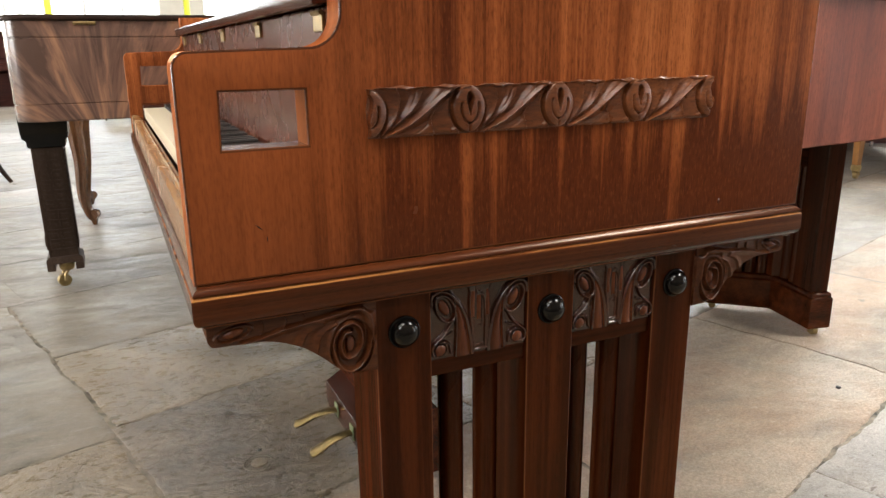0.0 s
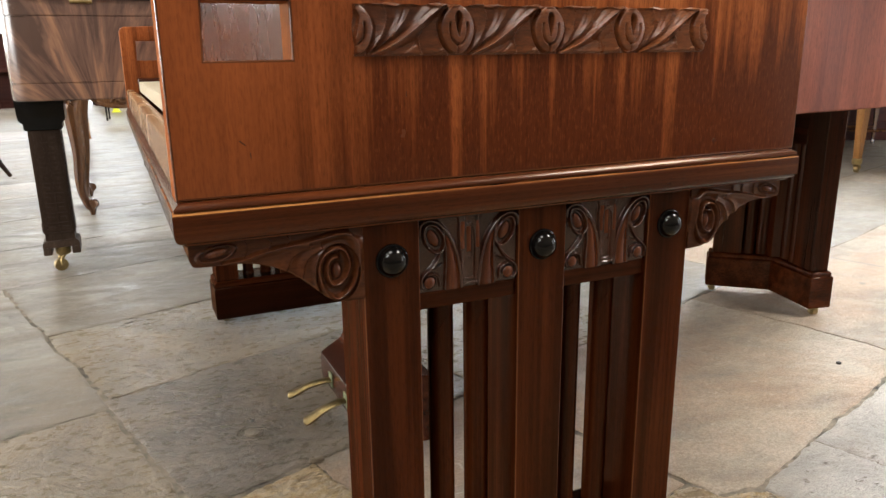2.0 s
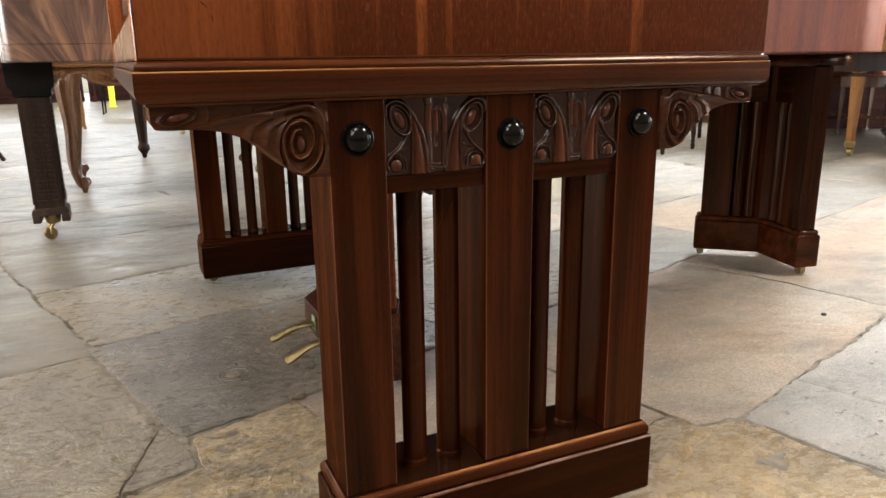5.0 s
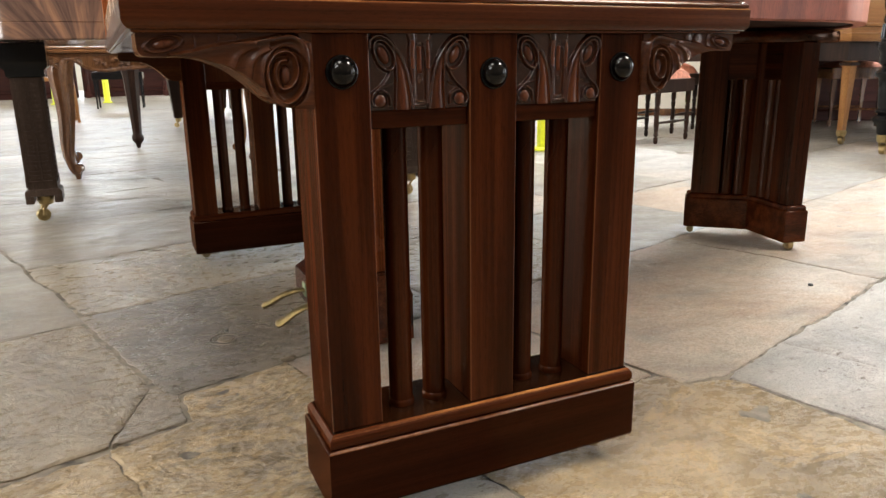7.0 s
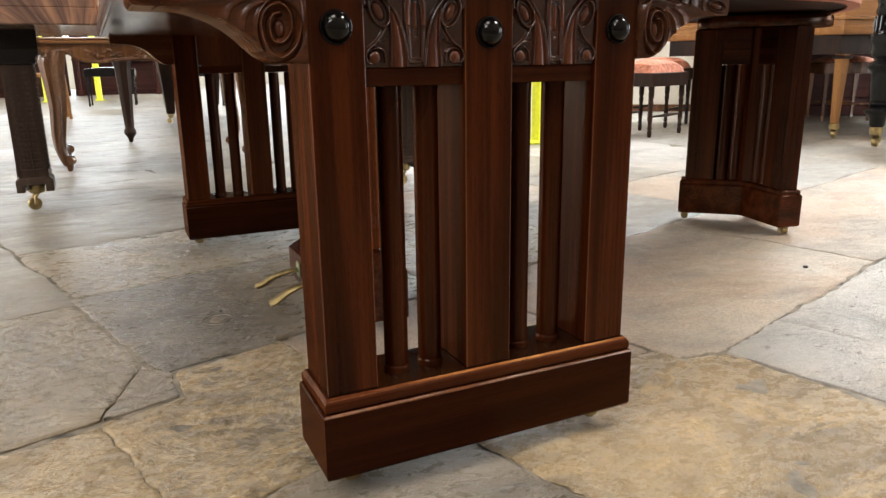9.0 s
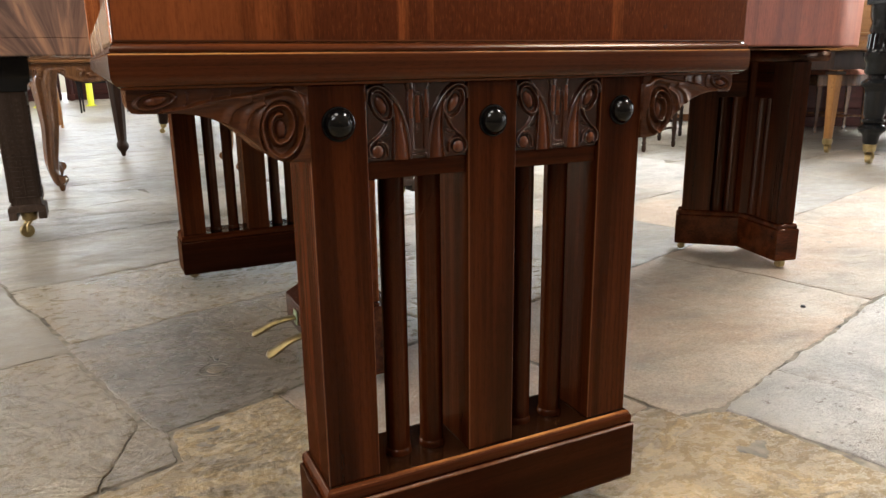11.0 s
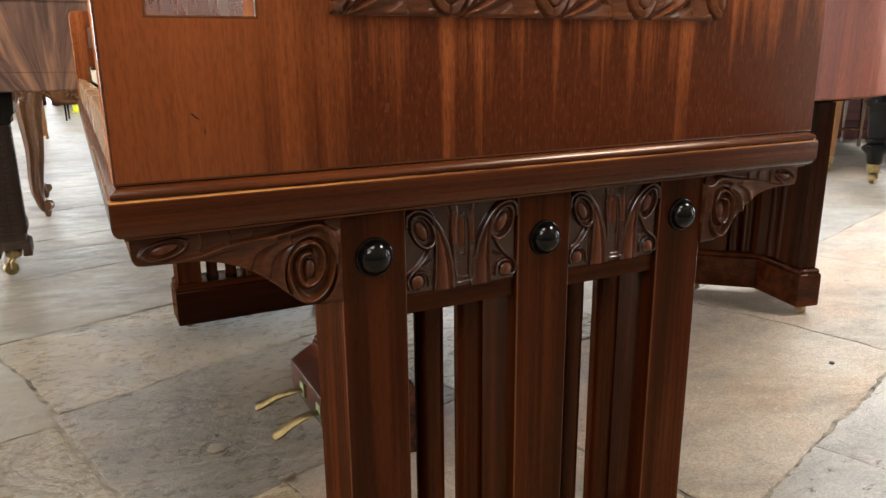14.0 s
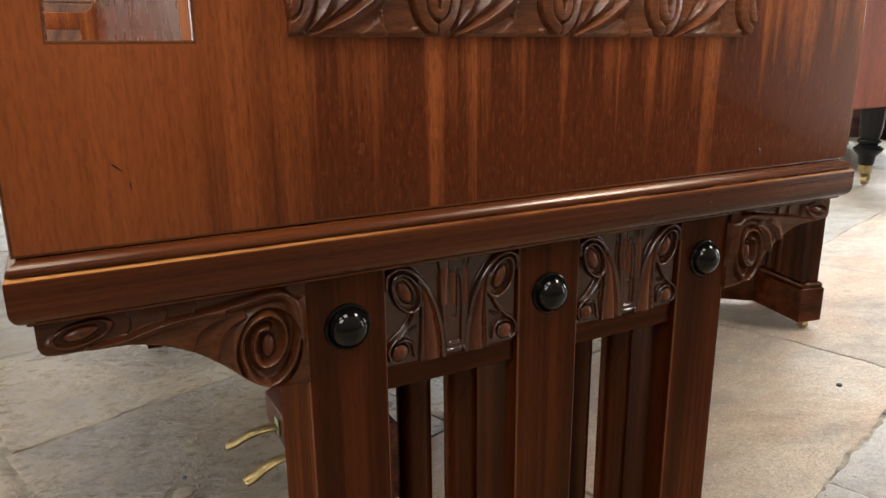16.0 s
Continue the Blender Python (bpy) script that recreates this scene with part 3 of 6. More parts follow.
tagged(part("ceiling", box(X0 - 0.4, X1 + 0.4, Y0 - 0.4, Y1 + 0.4, H, H + 0.2), dark_ceiling, None), "dark timber hall ceiling, unseen, with added fill lamps", "ceiling", kind="structure")
floor = tagged(part("floor", box(X0 - 0.4, X1 + 0.4, Y0 - 0.4, Y1 + 0.4, -0.3, -0.0055), mortar, None), "old stone-flagged floor with sandy mortar joints", "floor", kind="structure")
glow, _, gb = nodes_of("overcast_sky")
gb.inputs["Emission Color"].default_value, gb.inputs["Emission Strength"].default_value = (0.97, 0.99, 1.0, 1), 2.2
for bm_ in (box(X0 - 3, X1 + 3, Y1 + 2.0, Y1 + 2.1, -0.3, 7.0), box(X0 - 2.6, X0 - 2.5, Y0 - 2, Y1 + 2, -0.3, 7.0), box(X1 + 2.5, X1 + 2.6, Y0 - 2, Y1 + 2, -0.3, 7.0)):
    tagged(part("backdrop", bm_, glow, None), "plain bright overcast sky outside the windows", "sky", kind="structure")
for wx, wp in ((-0.6, 270), (3.9, 130), (8.6, 240)):
    area_lamp("north_daylight", (wx, Y1 + 0.36, 2.25), (wx, 0, 2.0), 3.8, 2.6, wp, (0.82, 0.92, 1.0))
# Added lamps in unseen openings: one lights the piano's front, one its rim.
area_lamp("south_daylight", (-2.8, Y0 - 0.3, 3.75), (-2.0, 1.0, 1.0), 2.3, 1.6, 120)
area_lamp("door_daylight", (5.5, Y0 - 0.36, 1.2), (5.5, 3.0, 1.2), 2.1, 2.1, 75, (0.97, 0.95, 1.0))
# Added overhead fill lamps, unseen; the 800 W one brightens the far right floor.
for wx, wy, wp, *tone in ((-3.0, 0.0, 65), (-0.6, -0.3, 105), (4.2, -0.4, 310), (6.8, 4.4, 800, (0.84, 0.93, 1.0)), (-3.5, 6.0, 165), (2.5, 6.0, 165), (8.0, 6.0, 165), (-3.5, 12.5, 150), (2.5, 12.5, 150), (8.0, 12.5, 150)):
    area_lamp("roof_light", (wx, wy, H - 0.02), (wx, wy, 0), 1.4, 2.4, wp, tone[0] if tone else (1.0, 0.93, 0.84))
    # Frames added round the lamps; the ceiling above has no openings.
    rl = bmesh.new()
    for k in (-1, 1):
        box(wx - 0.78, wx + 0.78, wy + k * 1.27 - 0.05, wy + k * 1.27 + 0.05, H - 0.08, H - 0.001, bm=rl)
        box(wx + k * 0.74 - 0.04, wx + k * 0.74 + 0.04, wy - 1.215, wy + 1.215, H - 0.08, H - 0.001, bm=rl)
    tagged(part("roof_window", rl, white_paint, None), "white frame added round an unseen overhead fill lamp", "roof light", kind="structure")
# Unseen side windows; these lamps are added to light leg sides and floor.
for wy in (3, 9, 15):
    area_lamp("west_daylight", (X0 - 0.36, wy, 2.25), (0, wy, 1.8), 3.9, 2.6, 330)
for wy, wp in ((1, 220), (7, 800), (13, 700)):
    area_lamp("east_daylight", (X1 + 0.36, wy, 2.25), (0, wy, 1.8), 3.9, 2.6, wp, (0.92, 0.96, 1.0))

# ---- the grand piano with the carved legs ----
piano = root("grand_piano", "polished mahogany grand piano with carved slatted legs on the flagstones", "piano", (0.46, 0.75, 0))
SHIFT = Matrix.Translation((-0.46, -0.75, 0))


def piano_part(name, bm, mat, parent=None, label="", angle=35):
    if parent is None:
        bmesh.ops.transform(bm, verts=bm.verts, matrix=SHIFT)
        parent = piano
    return part(name, bm, mat, parent, label, angle)


FRONT, BACK = 0.70, 2.22
def arc(cx, cz, r, a0, a1, n=6):
    return [(cx + r * math.cos(radians(a0 + (a1 - a0) * k / n)), cz + r * math.sin(radians(a0 + (a1 - a0) * k / n))) for k in range(n + 1)]


cheek = [(0.0718, 0.649), (0.858, 0.649), (0.858, 0.95), (0.2245, 0.95), (0.2245, 0.903)] + arc(0.1925, 0.8950, 0.0320, 0, -82, 8) + [(0.150, 0.8625)] + arc(0.0870, 0.8460, 0.0148, 92, 180, 7)
hole = [(0.1085, 0.7735), (0.1875, 0.7735), (0.1875, 0.825), (0.1105, 0.825)]
piano_part("end_panel", sheet_solid([cheek, hole], 0.042, Matrix.Translation((0, FRONT, 0)) @ XZ, 0.0022), panel_wood, label="mahogany end panel with a square window cut in its arm")
# Bevels and the window's lit sill take the lighter highlight colour.
toned_faces(piano.children[-1], rail_worn_lit, lambda c, n: abs(n.y) > 0.3 and abs(n.y) < 0.95 or (n.z > 0.7 and 0.76 < c.z < 0.78))
piano_part("end_panel", sheet_solid([cheek, hole], 0.042, Matrix.Translation((0, BACK - 0.042, 0)) @ XZ, 0.003), mahogany_z)
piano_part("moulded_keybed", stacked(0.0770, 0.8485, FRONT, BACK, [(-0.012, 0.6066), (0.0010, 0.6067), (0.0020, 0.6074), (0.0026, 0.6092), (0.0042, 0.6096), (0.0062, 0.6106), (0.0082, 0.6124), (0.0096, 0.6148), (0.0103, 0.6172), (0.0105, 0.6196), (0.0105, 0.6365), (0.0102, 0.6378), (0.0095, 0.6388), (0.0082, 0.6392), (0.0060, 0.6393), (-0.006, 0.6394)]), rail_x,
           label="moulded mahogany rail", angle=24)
toned_faces(piano.children[-1], rail_worn_lit, lambda c, n: (c.z > 0.6374) & (n.z > 0.15))
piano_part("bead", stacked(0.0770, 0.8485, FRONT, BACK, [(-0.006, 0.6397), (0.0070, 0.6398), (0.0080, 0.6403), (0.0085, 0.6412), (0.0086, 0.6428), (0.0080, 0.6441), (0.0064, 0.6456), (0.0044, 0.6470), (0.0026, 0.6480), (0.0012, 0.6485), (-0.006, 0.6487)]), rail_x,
           label="rubbed golden bead along the rail, its highlight in the colour", angle=24)
# Upward faces turn golden: rubbing, plus the highlight from above painted in.
toned_faces(piano.children[-1], rubbed_lit_edge, lambda c, n: n.z > 0.25)
piano_part("key_slip", box(0.074, 0.092, FRONT + 0.0425, BACK - 0.0425, 0.649, 0.698, 0.004), slip_lit_wood)
piano_part("lock_rail", box(0.094, 0.102, FRONT + 0.0425, BACK - 0.0425, 0.649, 0.690, 0.002), rubbed_lit_edge)
piano_part("key_block", box(0.1025, 0.222, FRONT + 0.0425, FRONT + 0.125, 0.649, 0.728, 0.003), mahogany_y)
piano_part("key_block", box(0.1025, 0.222, BACK - 0.125, BACK - 0.0425, 0.649, 0.728, 0.003), mahogany_y)
KEY0, KEYW = FRONT + 0.127, (BACK - FRONT - 0.254) / 52
white = None
for n in range(52):
    y = KEY0 + n * KEYW
    if white is None:
        white = piano_part("white_key", box(0.104, 0.222, y + 0.0004, y + KEYW - 0.0004, 0.694, 0.720, 0.0012, segs=1), ivory, label="yellowed ivory key")
    else:
        again(white, Matrix.Translation((0, n * KEYW, 0)))
black = None
for n in range(51):
    if n % 7 in (1, 4):
        continue
    y = KEY0 + (n + 1) * KEYW
    if black is None:
        black, first = piano_part("black_key", box(0.152, 0.222, y - 0.0055, y + 0.0055, 0.7205, 0.732, 0.002, segs=1), sharp_black), n
    else:
        again(black, Matrix.Translation((0, (n - first) * KEYW, 0)))
piano_part("nameboard", box(0.226, 0.246, FRONT + 0.0425, BACK - 0.0425, 0.70, 0.902, 0.003), nameboard_wood)
leaf_bm = box(-0.018, 0.105, FRONT + 0.0435, BACK - 0.0435, 0, 0.018, 0.004)
bmesh.ops.transform(leaf_bm, verts=leaf_bm.verts, matrix=pose(0.228, 0, 0.904, 0, -6, 0))
piano_part("fallboard", leaf_bm, mahogany_y, label="folded-back mahogany fallboard")
for y in (0.772, 1.092, 1.427, 1.762, 2.10):
    hb = box(0.2225, 0.2265, y - 0.017, y + 0.017, 0.878, 0.896, 0.001)
    for q in range(5):
        tube([(0.2225, y - 0.017 + q * 0.0068, 0.8965), (0.2225, y - 0.0108 + q * 0.0068, 0.8965)], [0.0028, 0.0028], 8, hb)
    piano_part("hinge", hb, brass, label="brass piano hinge")

# curved case side and lid
side = [(0.80, 0.745), (0.90, 0.86), (1.05, 1.00), (1.316, 1.072), (1.467, 1.086), (1.632, 1.107), (1.80, 1.19), (1.98, 1.345), (2.11, 1.54), (2.16, 1.76), (2.10, 1.97), (1.93, 2.13), (1.70, 2.18), (1.2, 2.185), (0.80, 2.185)]
run = [(q[0], q[1]) for q in spline([(a, b, 0) for a, b in side], 8)]


def inset(line, d):
    out = []
    for i, (x, y) in enumerate(line):
        ax, ay = line[max(i - 1, 0)]
        bx, by = line[min(i + 1, len(line) - 1)]
        l = math.hypot(bx - ax, by - ay)
        out.append((x - (by - ay) / l * d, y + (bx - ax) / l * d))
    return out


inner = inset(run, 0.03)
rim_bm = bmesh.new()
levels = [(0.002, 0.649), (0.0, 0.652), (0.0, 0.945), (0.002, 0.948)]
cols = [[rim_bm.verts.new((*q, z)) for q in inset(run, o)] for o, z in levels] + [[rim_bm.verts.new((*q, z)) for q in inner] for z in (0.948, 0.649)]
for a, b in zip(cols, cols[1:] + cols[:1]):
    for k in range(len(run) - 1):
        rim_bm.faces.new((a[k], a[k + 1], b[k + 1], b[k]))
piano_part("curved_rim", rim_bm, mahogany_rim, label="glossy curved mahogany case side")
for nm, z0, z1, d, mat in (("soundboard", 0.655, 0.675, 0.031, mahogany_dull), ("lid", 0.950, 0.968, -0.012, mahogany_x)):
    lb = bmesh.new()
    line = inset(run, d)
    low = [lb.verts.new((*q, z0)) for q in line]
    top = [lb.verts.new((*q, z1)) for q in line]
    lb.faces.new(low)
    lb.faces.new(top)
    for k in range(len(line)):
        j = (k + 1) % len(line)
        lb.faces.new((low[k], low[j], top[j], top[k]))
    piano_part(nm, lb, mat)
piano_part("lid_front", box(0.335, 0.86, FRONT - 0.008, BACK + 0.008, 0.9505, 0.968, 0.004), mahogany_y)


# carved frieze of the end panel
def frieze_height(px, pz):
    z0, z1 = 0.7762, 0.8242
    mid, step = (z0 + z1) / 2, 0.1085
    up = np.clip((pz - z0) / (z1 - z0), 0, 1)
    h = np.full(px.shape, 0.0030)

    def edge(*stops):
        """How far right of the eye a leaf's edge runs, as it climbs."""
        fair = flow(stops, 8)
        return np.interp(up, [q[1] for q in fair], [q[0] for q in fair])

    b0 = np.full(px.shape, 0.012)
    b1 = edge((0.0125, 0), (0.0230, 0.22), (0.0315, 0.50), (0.0335, 0.80), (0.0290, 1.0))
    b2 = edge((0.0135, 0), (0.0300, 0.24), (0.0450, 0.50), (0.0545, 0.75), (0.0600, 1.0))
    b3 = edge((0.0145, 0), (0.0400, 0.22), (0.0610, 0.50), (0.0790, 0.78), (0.0950, 1.0))
    b4 = edge((0.0200, 0), (0.0500, 0.16), (0.0710, 0.42), (0.0850, 0.70), (0.0980, 1.0))
    b5 = edge((0.0690, 0), (0.0665, 0.22), (0.0690, 0.46), (0.0840, 0.70), (0.0990, 1.0))
    b6 = np.full(px.shape, 0.0990)
    for k in range(-1, 5):
        x = px - 0.2465 - k * step
        for lo, hi, low, high, bend in ((b0, b1, 0.0006, 0.0074, 1.6), (b1, b2, 0.0010, 0.0084, 1.3), (b2, b3, 0.0014, 0.0100, 1.5), (b3, b4, 0.0094, 0.0022, 0.7), (b4, b5, 0.0020, 0.0070, 0.8), (b5, b6, 0.0012, 0.0060, 0.6)):
            t = np.clip((x - lo) / np.maximum(hi - lo, 1e-4), 0, 1)
            wide = 0.45 + 0.55 * np.clip((hi - lo) / 0.012, 0, 1)
            h = np.where((x >= lo) & (x < hi), low + (high - low) * wide * t ** bend, h)
        # a scooped hollow in each of the long blades and fine tool marks along them
        for lo, hi, share, deep, w in ((b1, b2, 0.45, 0.0012, 0.0026), (b2, b3, 0.40, 0.0016, 0.0040), (b2, b3, 0.75, 0.0007, 0.0009), (b4, b5, 0.55, 0.0010, 0.0013), (b4, b5, 0.25, 0.0008, 0.0010), (b1, b2, 0.72, 0.0006, 0.0008)):
            line = lo + (hi - lo) * share
            h -= np.where((x > 0.016) & (x < 0.098) & (hi - lo > 0.003), deep * np.exp(-((x - line) / w) ** 2), 0)
        # the crest of the long sweep
        h += np.where((x > 0.014) & (x < 0.098), 0.0012 * np.exp(-((x - b3) / 0.0011) ** 2), 0)
        curl = flow([(0.0700, z0 + 0.001), (0.0660, z0 + 0.009), (0.0665, z0 + 0.018), (0.0700, z0 + 0.023)], 6)
        h += 0.0026 * np.exp(-(lines_distance(x, pz, curl) / 0.0010) ** 2)
        lip = flow([(0.0900, z0 + 0.0035), (0.0970, z0 + 0.0050), (0.1050, z0 + 0.0020)], 6)
        h += 0.0026 * np.exp(-(lines_distance(x, pz, lip) / 0.0012) ** 2)
    for k in range(-1, 5):
        c = 0.2465 + k * step
        q = np.sqrt(((px - c) / (0.0188 - 0.10 * np.clip(mid - pz, 0, 1))) ** 2 + ((pz - mid) / 0.0236) ** 2)
        inside = q < 1.0
        h = np.where(inside, 0.0062 + 0.0050 * np.sqrt(np.clip(1 - q ** 2, 0, 1)), h)
        h = np.where((q >= 1.0) & (q < 1.16), np.minimum(h, 0.0012), h)
        inner = flow([(c - 0.0092, mid + 0.006), (c - 0.0094, mid - 0.002), (c - 0.0068, mid - 0.010), (c, mid - 0.0145), (c + 0.0068, mid - 0.010), (c + 0.0094, mid - 0.002), (c + 0.0092, mid + 0.006)], 6)
        h -= np.where(inside, 0.0034 * np.exp(-(lines_distance(px, pz, inner) / 0.0011) ** 2), 0)
        drop = np.sqrt(((px - c) / (0.0048 * np.clip((pz - mid + 0.008) / 0.020, 0.05, 1))) ** 2 + ((pz - mid - 0.0050) / 0.0125) ** 2)
        h = np.where(drop < 1.0, np.minimum(h, 0.0012 + 0.004 * drop ** 4), h)
        h -= np.where(inside, 0.0030 * np.exp(-(lines_distance(px, pz, [(c, mid - 0.0140), (c, z0 + 0.001)]) / 0.0010) ** 2), 0)
    # the ragged upper edge and the soft lower one
    h += 0.0028 * np.exp(-((pz - z1 + 0.0006 + 0.0008 * np.sin(px * 115) + 0.0005 * np.sin(px * 310)) / 0.0013) ** 2)
    h -= 0.0022 * np.clip((z0 + 0.0016 - pz) / 0.0016, 0, 1)
    return np.maximum(h, 0.0004)


def frieze_xz(u, v):
    scallop = 0.0009 * np.sin((0.2470 + 0.4345 * u) * 115 + 0.6) + 0.0006 * np.sin((0.2470 + 0.4345 * u) * 271)
    return 0.2470 + 0.4345 * u + 0.0008 * np.sin(v * 9) * (1 - 2 * u), 0.7755 + (0.0488 + scallop) * v


fr = carved(720, 88, frieze_xz, frieze_height, 0.004)
bmesh.ops.translate(fr, verts=fr.verts, vec=(0, FRONT, 0))
piano_part("carved_frieze", fr, mahogany_carved, label="carved mahogany frieze of leaves and eyes", angle=80)
# Foremost crests are lightened: rubbing, with their gold highlights painted in.
toned_faces(piano.children[-1], frieze_rubbed_lit, lambda c, n: c.y < FRONT - 0.75 - 0.0076)


# ---- legs ----
PANEL_STEM = [(0.0605, 0.066), (0.0590, 0.0760), (0.0500, 0.0808), (0.0390, 0.0770), (0.0290, 0.0665), (0.0205, 0.0520), (0.0150, 0.0350), (0.0118, 0.0160), (0.0105, 0.0010)]
PANEL_LEAF = [(0.0330, 0.0700), (0.0305, 0.0560), (0.0295, 0.0400), (0.0300, 0.0200), (0.0312, 0.0005)]
BUD_EDGE = [(0.0150, 0.0820), (0.0128, 0.0740), (0.0138, 0.0660), (0.0132, 0.0500), (0.0112, 0.0280), (0.0092, 0.0130), (0.0086, 0.0062), (0.0060, 0.0042), (0.0, 0.0038)]
BUD_INNER = [(0.0, 0.0740), (0.0040, 0.0690), (0.0062, 0.0580), (0.0064, 0.0400), (0.0060, 0.0220), (0.0056, 0.0110), (0.0042, 0.0094), (0.0, 0.0092)]
EYE_X, EYE_Z, EYE_TILT = 0.0438, 0.0600, -27


def curve_x(points, z):
    fair = sorted(flow(points, 8), key=lambda q: q[1])
    return np.interp(z, [q[1] for q in fair], [q[0] for q in fair])


def eye_reach(x, z, a, b):
    c, s = math.cos(radians(EYE_TILT)), math.sin(radians(EYE_TILT))
    ex, ez = x - EYE_X, z - EYE_Z
    return np.sqrt(((ex * c + ez * s) / a) ** 2 + ((-ex * s + ez * c) / b) ** 2)


def panel_leaf(x, z):
    """The rubbed leaf between the stem and the volute."""
    return (x > curve_x(PANEL_STEM[3:], z) + 0.0022) & (x < curve_x(PANEL_LEAF, z) - 0.0012) & (z < 0.062)


def leg_panel_height(px, pz):
    x = np.abs(px)

    def bead(points, lift, wide):
        d = lines_distance(x, pz, flow(points, 6)) / wide
        return lift * np.sqrt(np.clip(1 - d ** 2, 0, 1))

    h = np.full(px.shape, 0.0010)
    leaf = panel_leaf(x, pz)
    lo, hi = curve_x(PANEL_STEM[3:], pz) + 0.0022, curve_x(PANEL_LEAF, pz) - 0.0012
    t = np.clip((x - lo) / np.maximum(hi - lo, 1e-4), 0, 1)
    h = np.where(leaf, 0.0022 + 0.0030 * np.sin(math.pi * np.clip(t, 0, 1)) ** 0.7 * np.clip((hi - lo) / 0.008, 0.2, 1), h)
    # the long bud: two flanks, a sunk tongue with a rounded end
    edge = curve_x(BUD_EDGE[:-2], pz)
    bud = (x < edge) & (pz > 0.0042)
    inner = curve_x(BUD_INNER[1:-2], pz)
    flank = 0.0030 + 0.0022 * np.sin(math.pi * np.clip((x - inner) / np.maximum(edge - inner, 1e-4), 0, 1))
    h = np.where(bud, flank, h)
    tongue = (x < inner) & (pz > 0.0095) & (pz < 0.0725)
    h = np.where(tongue, 0.0012 + 0.0022 * np.clip(1 - (x / 0.0036) ** 2, 0, 1) * np.clip((pz - 0.026) / 0.014, 0, 1), h)
    h = np.where((x < 0.0019) & (pz > 0.033) & (pz < 0.042), -0.0020, h)
    h += bead(BUD_EDGE, 0.0018, 0.0011)
    h += bead(BUD_INNER, 0.0012, 0.0009)
    # the stem rolls over into a volute; its back is hollowed
    d = lines_distance(x, pz, flow(PANEL_STEM, 6))
    h = np.maximum(h, 0.0062 * np.sqrt(np.clip(1 - (d / 0.0030) ** 2, 0, 1)))
    h = np.maximum(h, 0.0010 + 0.0046 * np.sqrt(np.clip(1 - (lines_distance(x, pz, flow(PANEL_LEAF, 6)) / 0.0017) ** 2, 0, 1)))
    rr = eye_reach(x, pz, 0.0104, 0.0172)
    h = np.where(rr < 0.92, 0.0016, h)
    h = np.maximum(h, 0.0068 * np.sqrt(np.clip(1 - ((rr - 1.0) / 0.155) ** 2, 0, 1)))
    h = np.maximum(h, 0.0016 + 0.0042 * np.sqrt(np.clip(1 - eye_reach(x, pz, 0.0056, 0.0105) ** 2, 0, 1)))
    # the lower bud on its curling stalk
    for line, lift, w in (([(0.0345, 0.0470), (0.0400, 0.0360), (0.0475, 0.0270), (0.0560, 0.0205), (0.0598, 0.0135), (0.0580, 0.0065), (0.0540, 0.0045)], 0.0052, 0.0017), ([(0.0370, 0.0060), (0.0385, 0.0160), (0.0445, 0.0205), (0.0510, 0.0200)], 0.0044, 0.0015), ([(0.0350, 0.0300), (0.0400, 0.0270), (0.0450, 0.0270)], 0.0026, 0.0012)):
        h = np.maximum(h, 0.0008 + bead(line, lift, w))
    h = np.maximum(h, 0.0008 + 0.0050 * np.sqrt(np.clip(1 - (np.hypot(x - 0.0492, pz - 0.0105) / 0.0082) ** 2, 0, 1)))
    # tool marks in the ground
    h += np.where(h < 0.0016, 0.00035 * np.sin(x * 1500 + pz * 900), 0)
    return 1.25 * h


def bracket_low(t):
    """The underside of a bracket, from its tip to the post: depth below the top."""
    pts = [(0, 0.0150), (0.012, 0.0195), (0.035, 0.0216), (0.12, 0.0222), (0.25, 0.0226), (0.34, 0.0246), (0.44, 0.0296), (0.547, 0.0386), (0.647, 0.0516), (0.74, 0.0665), (0.80, 0.0735), (0.86, 0.0765), (0.94, 0.0772), (1.0, 0.0776)]
    fair = flow(pts, 10)
    return np.interp(t, [p[0] for p in fair], [p[1] for p in fair])


# the rib that runs along a bracket and winds up into its scroll
SCROLL = [(0.030, -0.0205), (0.050, -0.0180), (0.070, -0.0130), (0.092, -0.0098), (0.114, -0.0072), (0.133, -0.0042), (0.148, -0.0024), (0.158, -0.0070), (0.1630, -0.0190), (0.1628, -0.0396), (0.156, -0.0600), (0.141, -0.0712), (0.129, -0.0640), (0.1230, -0.0486), (0.1228, -0.0330), (0.131, -0.0215), (0.1440, -0.0185), (0.1522, -0.0275), (0.1528, -0.0420), (0.1455, -0.0536), (0.1360, -0.0560), (0.1310, -0.0486), (0.1306, -0.0372), (0.1350, -0.0285), (0.1410, -0.0275)]


